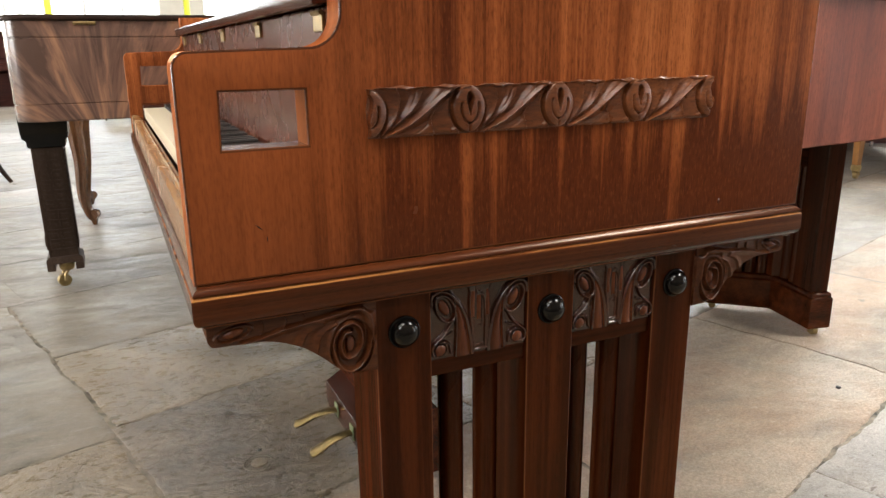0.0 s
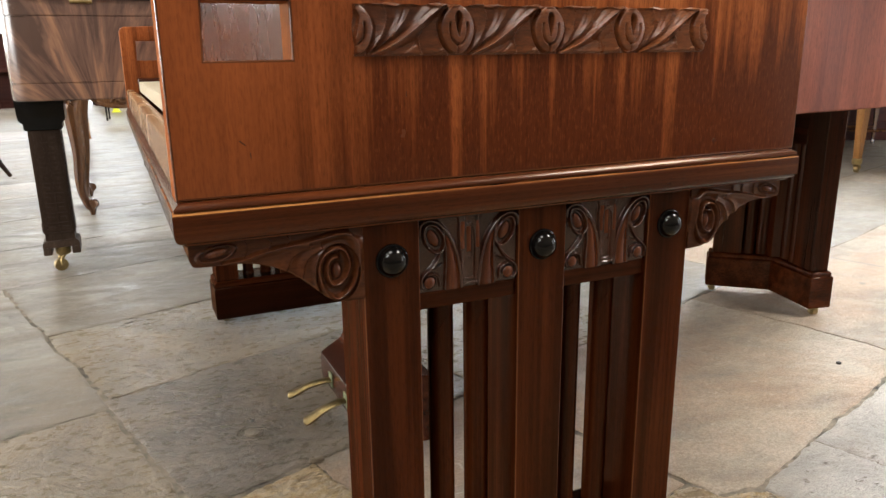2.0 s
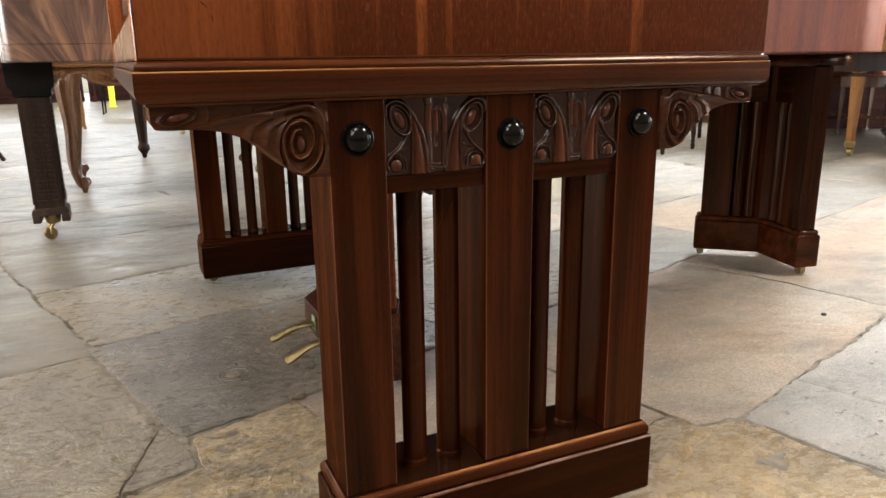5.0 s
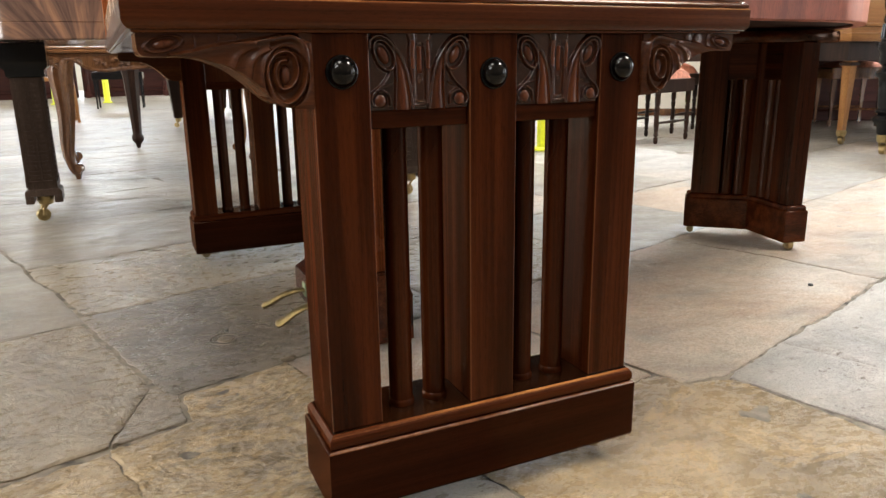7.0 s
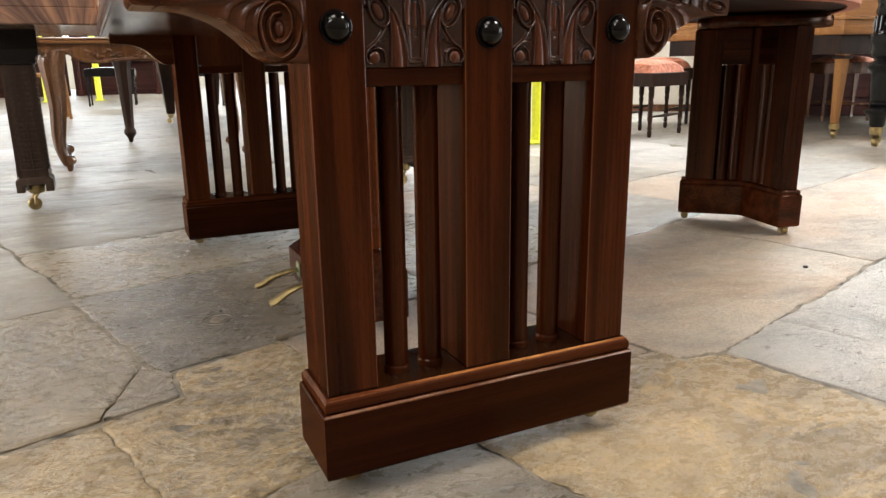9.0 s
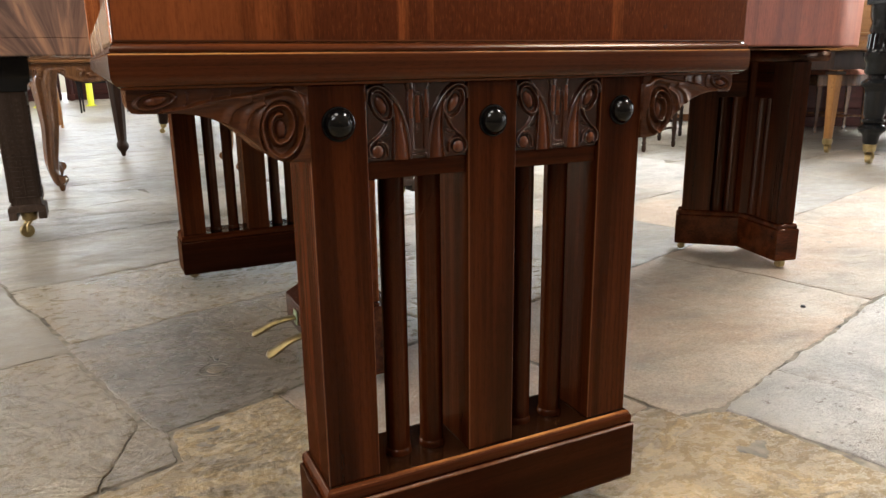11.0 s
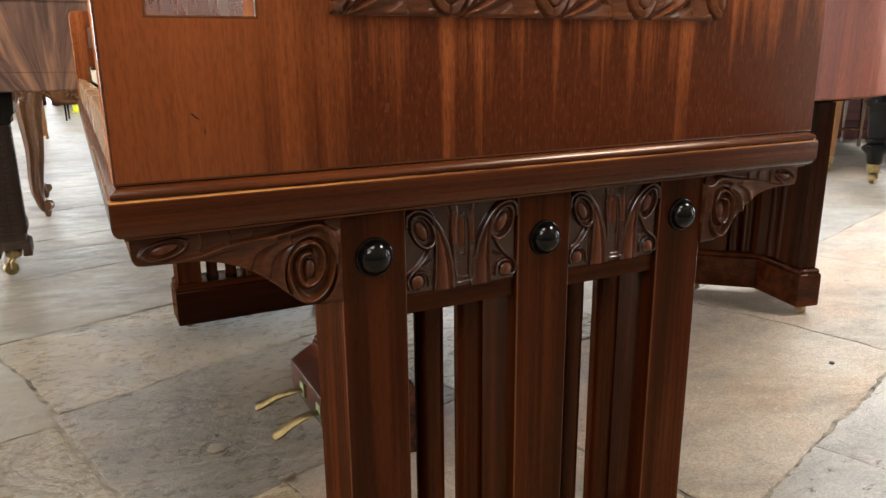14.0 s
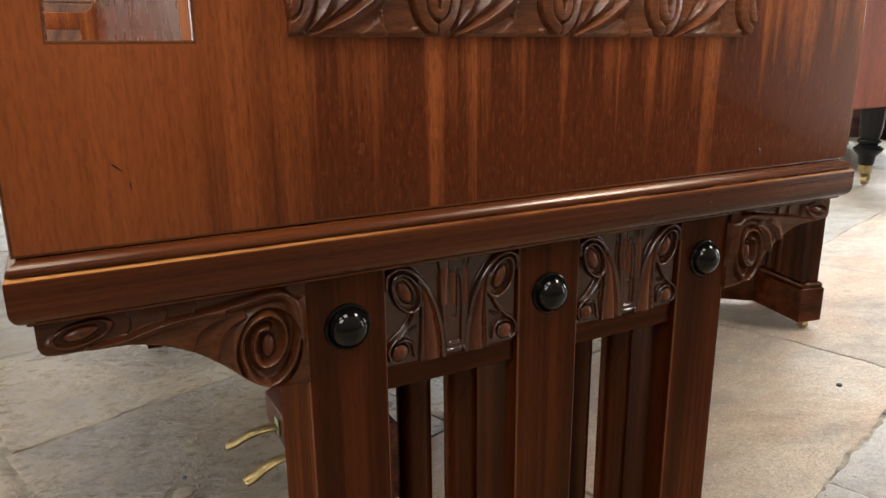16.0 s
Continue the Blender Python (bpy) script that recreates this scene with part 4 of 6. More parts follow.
def bracket_height(length):
    k = length / 0.170
    rib = [(x * k, z) for x, z in flow(SCROLL, 7)]
    first = [(x * k, z) for x, z in flow(SCROLL[:8], 7)]
    rx, rz = np.array([q[0] for q in first]), np.array([q[1] for q in first])

    def height(px, pz):
        t = px / length
        h = 0.0030 + 0.0030 * np.clip(t * 1.6, 0, 1) - 0.004 * np.clip(1 - px / 0.005, 0, 1) ** 2
        over = (pz > np.interp(px, rx, rz)) & (px > 0.030 * k) & (px < 0.156 * k)
        h = np.where(over, h - 0.0018, h)
        # overlapping tongues above the rib, each falling away under the next
        for a, b_ in ((0.034, 0.054), (0.054, 0.077), (0.077, 0.095)):
            low = np.interp(px, rx, rz)
            bulge = 0.0030 * np.clip(1 - ((pz - low * 0.45) / np.maximum(-low * 0.62, 1e-3)) ** 2, 0, 1)
            s_ = np.clip((px - a * k) / ((b_ - a) * k), 0, 1)
            rim = (b_ - 0.0045 * np.clip((pz / np.minimum(low, -1e-3) - 0.45) / 0.55, -1, 1) ** 2) * k
            h = np.where(over & (px > a * k) & (px < rim), h + (0.0004 + 0.0028 * s_ ** 2) * (0.4 + 0.6 * bulge / 0.0030), h)
        d = lines_distance(px, pz, rib)
        cx, cz = 0.1415 * k, -0.0445
        in_scroll = np.hypot((px - cx) / (0.0230 * k), (pz - cz) / 0.0310) < 1.0
        h = np.where(in_scroll, 0.0035 + 0.0010 * np.clip(1 - d / 0.005, 0, 1), h)
        lift = 0.0052 + 0.0022 * np.clip((t - 0.5) * 3, 0, 1)
        wide = np.where(in_scroll, 0.0024, 0.0016 + 0.0036 * np.clip(-(pz - np.interp(px, rx, rz)) / 0.003, 0, 1))
        h = h + lift * np.exp(-(d / wide) ** 2)
        eye = np.sqrt(((px - 0.1408 * k) / (0.0056 * k)) ** 2 + ((pz + 0.0420) / 0.0095) ** 2)
        h = np.maximum(h, 0.0035 + 0.0052 * np.sqrt(np.clip(1 - eye ** 2, 0, 1)))
        # two curling crests behind the scroll, with scooped fields between
        for pts in ([(0.0900, -0.0335), (0.0915, -0.0300), (0.0945, -0.0236), (0.1020, -0.0180), (0.1130, -0.0140)], [(0.1045, -0.0455), (0.1060, -0.0390), (0.1085, -0.0300), (0.1150, -0.0225), (0.1260, -0.0165)]):
            line = [(a * k, b_) for a, b_ in flow(pts, 6)]
            lx, lz = np.array([q[0] for q in line]), np.array([q[1] for q in line])
            side = px - np.interp(pz, lz, lx)
            near = np.exp(-(lines_distance(px, pz, line) / np.where(side < 0, 0.0055, 0.0011)) ** 2)
            h += 0.0036 * near * (pz < np.interp(px, rx, rz) - 0.001)
        # small eye near the tip in its ring
        c, s = math.cos(radians(12)), math.sin(radians(12))
        ex, ez = px - 0.0245 * k, pz + 0.0102
        rr = np.sqrt(((ex * c + ez * s) / (0.0108 * k)) ** 2 + ((-ex * s + ez * c) / 0.0044) ** 2)
        h = np.where(rr < 1.55, 0.0026, h)
        h = np.maximum(h, 0.0026 + 0.0042 * np.sqrt(np.clip(1 - rr ** 2, 0, 1)))
        h = np.maximum(h, 0.0026 + 0.0040 * np.sqrt(np.clip(1 - ((rr - 1.62) / 0.24) ** 2, 0, 1)))
        return h
    return height


def bracket(length, ztop, depth, mirror):
    def xz(u, v):
        return length * u, -bracket_low(u) * (1 - v)
    bm = carved(300, 140, xz, bracket_height(length), depth, 0.0040)
    if mirror:
        bmesh.ops.transform(bm, verts=bm.verts, matrix=Matrix.Diagonal((-1, 1, 1, 1)))
        bmesh.ops.reverse_faces(bm, faces=bm.faces)
    bmesh.ops.translate(bm, verts=bm.verts, vec=(0, 0, ztop))
    return bm


POST, SLOT = 0.064, 0.123
LEGW = 3 * POST + 2 * SLOT


def caster(parent, at, turn=0, size=1.0):
    cb = turned([(0.011, 0.030), (0.011, 0.022), (0.007, 0.02)][::-1], 12, (0, 0, 0))
    box(-0.004, 0.012, -0.013, -0.010, 0.006, 0.024, 0.001, cb)
    box(-0.004, 0.012, 0.010, 0.013, 0.006, 0.024, 0.001, cb)
    turned([(0.006, -0.0095), (0.0115, -0.008), (0.0125, 0), (0.0115, 0.008), (0.006, 0.0095)], 16, (0.006, 0, 0.0126), cb, pose(0, 0, 0, 90, 0, 0))
    ob = part("caster", cb, brass, parent, "small brass caster")
    ob.matrix_basis = pose(*at, 0, 0, turn) @ Matrix.Scale(size, 4)
    return ob


def square_leg(m, low=0.034):
    """A leg of three square posts, four round bars and carved capitals on one plinth; its front faces -y."""
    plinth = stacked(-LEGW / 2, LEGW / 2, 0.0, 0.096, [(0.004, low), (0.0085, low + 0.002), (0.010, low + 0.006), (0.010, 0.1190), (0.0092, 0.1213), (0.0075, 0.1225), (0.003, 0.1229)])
    leg = part("leg", plinth, plinth_shaded_x, piano, "slatted mahogany leg with carved capitals on a plinth", 50)
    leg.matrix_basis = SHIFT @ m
    part("plinth_moulding", stacked(-LEGW / 2, LEGW / 2, 0.0, 0.096, [(0.0030, 0.1231), (0.0052, 0.1236), (0.0066, 0.1248), (0.0070, 0.1270), (0.0070, 0.1325), (0.0064, 0.1352), (0.0048, 0.1375), (0.0040, 0.1392), (0.0028, 0.1405), (0.0010, 0.1412), (-0.002, 0.1414)]), leg_x, leg, "rubbed moulding along the plinth, its edge highlight in the colour", 22)
    toned_faces(leg.children[-1], ledge_x, lambda c, n: n.z > 0.95)
    # The front slope's golden highlight is painted in along with its wear.
    toned_faces(leg.children[-1], rubbed_lit_edge, lambda c, n: 0.2 < n.z < 0.95 and n.y < -0.2 and c.z > 0.1395)
    toned_faces(leg.children[-1], leg_worn_lit, lambda c, n: 0.1 < n.z < 0.95 and n.y < -0.2 and 0.1380 < c.z < 0.1395)
    toned_faces(leg, leg_worn_lit, lambda c, n: 0.1 < n.z < 0.95 and n.y < -0.2)
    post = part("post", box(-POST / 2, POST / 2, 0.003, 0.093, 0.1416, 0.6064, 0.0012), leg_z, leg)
    toned_faces(post, leg_worn_lit, lambda c, n: abs(n.x) > 0.3 and abs(n.y) > 0.3)
    for k in (-1, 1):
        again(post, Matrix.Translation((k * (POST + SLOT), 0, 0)))
    bar = None
    for cx in (-(POST + SLOT) / 2, (POST + SLOT) / 2):
        for dx in ((-0.0200, 0.0275) if cx < 0 else (-0.0262, 0.0258)):
            if bar is None:
                bb = turned([(0.0172, 0.1416), (0.0172, 0.146), (0.0164, 0.1490), (0.0155, 0.150), (0.0155, 0.5015)], 20, (0, 0, 0))
                # a raised diagonal stop at the head
                for way in (-1, 1):
                    line = [(0.0157 * math.sin(way * a), -0.0157 * math.cos(a), z) for a, z in ((-1.3, 0.440), (-0.8, 0.458), (-0.2, 0.474), (0.5, 0.488), (1.2, 0.500))]
                    if way == 1:
                        tube(line, [0.0008] * 5, 6, bb)
                bar, here = part("round_bar", bb, leg_z, leg), cx + dx
                bar.matrix_basis = Matrix.Translation((here, 0.045, 0))
            else:
                again(bar, Matrix.Translation((cx + dx, 0.045, 0)))
        rail = part("rail", box(-SLOT / 2 + 0.0005, SLOT / 2 - 0.0005, 0.009, 0.085, 0.5025, 0.5230, 0.0016), leg_x, leg)
        rail.matrix_basis = Matrix.Translation((cx, 0, 0))
        pb = carved(280, 190, lambda u, v: ((u - 0.5) * (SLOT - 0.001), v * 0.0828), leg_panel_height, 0.07)
        panel = part("carved_panel", pb, carved_dark, leg, "carved panel of paired volutes and a long bud", 80)

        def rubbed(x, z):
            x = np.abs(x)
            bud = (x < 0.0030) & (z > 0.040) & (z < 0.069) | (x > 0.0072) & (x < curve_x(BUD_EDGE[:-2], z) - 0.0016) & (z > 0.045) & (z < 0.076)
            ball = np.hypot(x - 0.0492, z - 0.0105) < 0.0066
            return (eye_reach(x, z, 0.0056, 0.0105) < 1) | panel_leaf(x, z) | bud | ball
        # Raised parts lighter; the darker ground round them has its shade painted in.
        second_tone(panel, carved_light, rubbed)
        panel.matrix_basis = Matrix.Translation((cx, 0.0095, 0.5234))
    for k in (-1, 0, 1):
        dome = [(0.0186, 0.0), (0.0186, 0.0018), (0.0180, 0.0030), (0.0170, 0.0034), (0.0163, 0.0030), (0.0160, 0.0036)] + [(0.0160 * math.cos(a), 0.0036 + 0.0125 * math.sin(a)) for a in (radians(q) for q in range(6, 90, 7))]
        boss = part("boss", turned(dome, 28, (0, 0, 0)), ebonised, leg, "round black polished boss", 30)
        boss.matrix_basis = Matrix.Translation((k * (POST + SLOT), 0.0035, 0.5660 if k else 0.5615)) @ pose(0, 0, 0, 90, 0, 0)
    for side_of, length in ((-1, 0.170), (1, 0.1575)):
        bk = part("bracket", bracket(length, 0.6064, 0.085, side_of > 0), bracket_wood, leg, "carved scroll bracket", 80)
        q = length / 0.170
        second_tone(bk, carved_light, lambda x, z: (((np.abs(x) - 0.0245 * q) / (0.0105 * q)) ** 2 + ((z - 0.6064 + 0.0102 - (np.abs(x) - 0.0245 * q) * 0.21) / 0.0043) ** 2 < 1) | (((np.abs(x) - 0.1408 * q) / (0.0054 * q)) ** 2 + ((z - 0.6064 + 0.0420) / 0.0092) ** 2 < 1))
        bk.matrix_basis = Matrix.Translation((side_of * (LEGW / 2 + length), 0.006, 0))
    for k in (-1, 1):
        caster(leg, (k * (LEGW / 2 - 0.03), 0.045, 0.0), 0, 1.2)
    return leg


square_leg(Matrix.Translation((0.4670, FRONT, 0)))
square_leg(pose(0.4705, BACK, 0, 0, 0, 180), 0.024)

# three-winged tail leg
CX, CY = 1.94, 1.608
wings = (257, 137, 17)


def star(reach, w, levels):
    bm = bmesh.new()
    rings = []
    for o, z in levels:
        ring = []
        hw, r = w / 2 + o, reach + o
        for a in sorted(wings):
            d, s = Vector((math.cos(radians(a)), math.sin(radians(a)))), Vector((-math.sin(radians(a)), math.cos(radians(a))))
            for q in (d * r - s * hw, d * r + s * hw):
                ring.append(bm.verts.new((q.x, q.y, z)))
            q = (d * math.cos(radians(60)) + s * math.sin(radians(60))) * (hw / math.sin(radians(60)))
            ring.append(bm.verts.new((q.x, q.y, z)))
        rings.append(ring)
    n = len(rings[0])
    for lo, hi in zip(rings, rings[1:]):
        for k in range(n):
            bm.faces.new((lo[k], lo[(k + 1) % n], hi[(k + 1) % n], hi[k]))
    bm.faces.new(rings[0])
    bm.faces.new(rings[-1])
    return bm


tail = part("tail_leg", star(0.207, 0.062, [(0.002, 0.026), (0.006, 0.029), (0.006, 0.120), (0.004, 0.124), (0.001, 0.125), (0.002, 0.132), (-0.001, 0.138), (-0.003, 0.1385)]), leg_x, piano, "three-winged slatted mahogany tail leg", 50)
tail.matrix_basis = SHIFT @ Matrix.Translation((CX, CY, 0))
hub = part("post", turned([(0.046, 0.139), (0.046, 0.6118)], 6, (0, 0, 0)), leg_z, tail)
hub.matrix_basis = pose(0, 0, 0, 0, 0, 17)
tpost = tbar = None
for a in wings:
    m = pose(0, 0, 0, 0, 0, a)
    if tpost is None:
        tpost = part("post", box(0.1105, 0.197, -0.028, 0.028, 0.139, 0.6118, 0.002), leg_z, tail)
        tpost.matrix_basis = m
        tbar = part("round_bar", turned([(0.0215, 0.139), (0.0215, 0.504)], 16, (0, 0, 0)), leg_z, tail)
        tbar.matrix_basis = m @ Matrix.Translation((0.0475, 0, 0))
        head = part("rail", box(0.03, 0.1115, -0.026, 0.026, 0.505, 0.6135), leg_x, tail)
        head.matrix_basis = m
    else:
        again(tpost, m)
        again(tbar, m @ Matrix.Translation((0.0475, 0, 0)))
        again(head, m)
    again(tbar, m @ Matrix.Translation((0.0895, 0, 0)))
    caster(tail, (0.185 * math.cos(radians(a)), 0.185 * math.sin(radians(a)), 0.0), a)
part("cap", turned([(0.184, 0.6122), (0.191, 0.6135), (0.194, 0.619), (0.194, 0.636), (0.191, 0.6440), (0.184, 0.6455)], 64), leg_x, tail, "round mahogany cap under the case", 50)

# wear of the end panel
for x0, z0, x1, z1, w in ((0.132, 0.7020, 0.139, 0.6960, 0.0012), (0.142, 0.690, 0.1425, 0.684, 0.0007), (0.300, 0.742, 0.3006, 0.735, 0.0006)):
    wear = bmesh.new()
    dx, dz = x1 - x0, z1 - z0
    l = math.hypot(dx, dz)
    nx, nz = -dz / l * w / 2, dx / l * w / 2
    ring = [(x0, z0), (x0 + dx * 0.3 + nx, z0 + dz * 0.3 + nz), (x0 + dx * 0.8 + nx * 0.7, z0 + dz * 0.8 + nz * 0.7), (x1, z1), (x0 + dx * 0.7 - nx, z0 + dz * 0.7 - nz), (x0 + dx * 0.2 - nx * 0.8, z0 + dz * 0.2 - nz * 0.8)]
    front = [wear.verts.new((x, FRONT - 0.0004, z)) for x, z in ring]
    rear = [wear.verts.new((x, FRONT + 0.001, z)) for x, z in ring]
    wear.faces.new(front)
    for k in range(6):
        wear.faces.new((front[k], rear[k], rear[(k + 1) % 6], front[(k + 1) % 6]))
    piano_part("scratch", wear, dark_wood, label="small dark scratch in the polish")
piano_part("knot", turned([(0.0030, 0.0), (0.0026, 0.0004), (0.0005, 0.0005)], 12, (0.716, FRONT, 0.667), None, pose(0, 0, 0, 90, 0, 0)), carved_light, label="small dark knot")

# pedal lyre
profile = [(0.430, 0.024), (0.412, 0.040), (0.403, 0.058), (0.400, 0.074), (0.400, 0.1205), (0.4012, 0.1225), (0.449, 0.150), (0.4505, 0.1565), (0.4535, 0.1575), (0.4545, 0.1650), (0.458, 0.1665), (0.545, 0.1665), (0.565, 0.12), (0.565, 0.024)]
pb = bmesh.new()
ends = [[pb.verts.new((x, y, z)) for x, z in profile] for y in (1.215, 1.527)]
pb.faces.new(ends[0])
pb.faces.new(ends[1][::-1])
for k in range(len(profile)):
    j = (k + 1) % len(profile)
    pb.faces.new((ends[0][k], ends[0][j], ends[1][j], ends[1][k]))
piano_part("pedal_box", pb, mahogany_y, label="red-brown mahogany pedal box with a sloped top", angle=28)
for y in (1.265, 1.475):
    piano_part("lyre_post", box(0.466, 0.52, y - 0.024, y + 0.024, 0.167, 0.6064, 0.003), mahogany_z)
for y, ytip in ((1.331, 1.352), (1.440, 1.488)):
    pts = spline([(0.405, y, 0.088), (0.385, y + (ytip - y) * 0.1, 0.088), (0.355, y + (ytip - y) * 0.45, 0.076), (0.330, y + (ytip - y) * 0.8, 0.058), (0.3125, ytip, 0.050)], 5)
    rad = [0.0115 + 0.0072 * min(1, max(0, (k - 4) / 10)) for k in range(len(pts))]
    rad[-2], rad[-1] = 0.0150, 0.008
    piano_part("pedal", tube(pts, rad, 14, flat=0.42), old_brass, label="worn brass pedal")
    piano_part("pedal_plate", box(0.3965, 0.3998, y - 0.013, y + 0.013, 0.074, 0.106, 0.0015), verdigris, label="greenish brass pedal plate")

# ---- other instruments and furniture ----
def tapered(levels, bm=None, at=(0, 0, 0), turn=0, sides=4):
    """A post of square (or many-sided) section from (half width, height) pairs."""
    k = 1 / math.cos(math.pi / sides)
    return turned([(w * k, z) for w, z in levels], sides, at, bm, pose(0, 0, 0, 0, 0, turn + 180 / sides))


def big_caster(parent, at, turn=0, size=1.0, drop=0.09):
    """A brass cup, fork and wheel; the wheel stands on the floor."""
    s = size
    cb = turned([(0.018 * s, drop - 0.03 * s), (0.023 * s, drop - 0.026 * s), (0.025 * s, drop), (0.010 * s, drop + 0.002)], 16, (0, 0, 0))
    r = 0.021 * s
    for y in (-0.013 * s, 0.013 * s):
        tube([(0, y, drop - 0.028 * s), (0.012 * s, y, drop - 0.042 * s), (0.014 * s, y, r)], [0.005 * s] * 3, 8, cb)
    turned([(r * 0.5, -0.011 * s), (r * 0.95, -0.010 * s), (r, -0.004 * s), (r, 0.004 * s), (r * 0.95, 0.010 * s), (r * 0.5, 0.011 * s)], 20, (0.014 * s, 0, r + 0.0005), cb, pose(0, 0, 0, 90, 0, 0))
    ob = part("caster", cb, brass, parent, "tarnished brass caster")
    ob.matrix_basis = pose(*at, 0, 0, turn)
    return ob


# walnut piano with fretted square legs
fret_wood = wood("grey_brown_fret_wood", (0.030, 0.0195, 0.014), (0.052, 0.035, 0.026), (0.085, 0.060, 0.045), axis="z", gloss=0.45, coat=0.0, spec=0.12)
wp = root("walnut_piano", "figured walnut piano with fret-carved square legs on casters", "piano", (-0.20, 3.03, 0))
WX, WY = 0.20, -3.03                                        # world to piano
case_line = []
for cx_, cy_, a0_ in ((-0.165, 2.685, 270), (1.56, 2.685, 360), (1.56, 3.50, 450), (-0.165, 3.50, 540)):
    for q in range(0, 91, 15):
        a = radians(a0_ - 90 + q if a0_ != 270 else 180 + q)
        case_line.append((cx_ + 0.085 * math.cos(a) + WX, cy_ + 0.085 * math.sin(a) + WY))


def lofted(line, levels, bm=None):
    own = bmesh.new()
    rings = []
    n = len(line)
    for o, z in levels:
        ring = []
        for i, (x, y) in enumerate(line):
            ax, ay = line[i - 1]
            bx, by = line[(i + 1) % n]
            l = math.hypot(bx - ax, by - ay)
            ring.append(own.verts.new((x + (by - ay) / l * o, y - (bx - ax) / l * o, z)))
        rings.append(ring)
    for lo, hi in zip(rings, rings[1:]):
        for k in range(n):
            own.faces.new((lo[k], lo[(k + 1) % n], hi[(k + 1) % n], hi[k]))
    own.faces.new(rings[0][::-1])
    own.faces.new(rings[-1])
    return merge(bm, own)


part("case", lofted(case_line, [(-0.006, 0.655), (-0.001, 0.657), (0, 0.660), (0, 0.706), (-0.002, 0.7075), (-0.002, 0.7095), (0, 0.711), (0, 0.905), (-0.003, 0.907), (-0.003, 0.910), (0, 0.912), (0, 0.958)]), burl, wp, "figured walnut case with inlaid bands", 50)
part("lid", lofted(case_line, [(0.004, 0.9585), (0.009, 0.961), (0.010, 0.970), (0.006, 0.975), (-0.01, 0.977)]), dark_wood, wp, "dark lid edge", 50)
lock = box(-0.048 + WX, 0.016 + WX, 2.594 + WY, 2.5995 + WY, 0.946, 0.957, 0.002)
box(-0.042 + WX, 0.010 + WX, 2.591 + WY, 2.5945 + WY, 0.949, 0.954, 0.001, lock)
part("lock_plate", lock, brass, wp, "brass lock plate")


def fret_leg(at):
    lb = tapered([(0.049, 0.128), (0.052, 0.535)])
    leg = part("leg", lb, fret_wood, wp, "square leg with blind fretwork")
    leg.matrix_basis = Matrix.Translation(at)
    part("collar", tapered([(0.056, 0.535), (0.062, 0.542), (0.062, 0.560), (0.074, 0.572), (0.076, 0.590), (0.078, 0.6545)]), ebony, leg, "black moulded collar", 50)
    foot = tapered([(0.052, 0.128), (0.060, 0.122), (0.062, 0.112), (0.062, 0.104), (0.050, 0.100)])
    for sx in (-1, 1):
        box(sx * 0.048 - 0.014, sx * 0.048 + 0.014, -0.062, 0.062, 0.075, 0.104, 0.003, foot)
    part("foot", foot, fret_wood, leg)
    fret = bmesh.new()
    for face in range(4):
        own = bmesh.new()
        for k in range(10):
            z = 0.155 + k * 0.037
            w = 0.043 - 0.001 * (k % 2)
            for x0, x1, z0, z1 in ((-w, w, z, z + 0.004), (-w, -w + 0.005, z, z + 0.037), (w - 0.005, w, z, z + 0.037), (-0.003, 0.003, z + 0.004, z + 0.037), (-w + 0.012, -0.010, z + 0.014, z + 0.026), (0.010, w - 0.012, z + 0.014, z + 0.026)):
                box(x0, x1, -0.0535, -0.049, z0, z1, 0, own)
        bmesh.ops.transform(own, verts=own.verts, matrix=pose(0, 0, 0, 0, 0, 90 * face))
        merge(fret, own)
    part("fretwork", fret, fret_wood, leg)
    big_caster(leg, (0, 0, 0), 200, 1.15, 0.098)


fret_leg((0, 0, 0))
fret_leg((1.235 + WX, 2.86 + WY, 0))
fret_leg((-0.0325, 0.42, 0))
fret_leg((1.476 + WX, 0.42, 0))

# carved table with scroll legs
tb = root("carved_table", "carved walnut side table with serpentine apron and cabriole legs", "table", (-0.13, 4.12, 0))
part("top", stacked(-0.06, 1.0, -0.05, 0.62, [(-0.01, 0.632), (0.004, 0.636), (0.008, 0.645), (0.002, 0.652), (0.010, 0.657), (0.008, 0.664), (-0.01, 0.666)]), wood("table_top_wood", (0.14, 0.06, 0.022), (0.23, 0.105, 0.04), (0.33, 0.17, 0.07), axis="x"), tb, "golden-brown moulded top", 50)


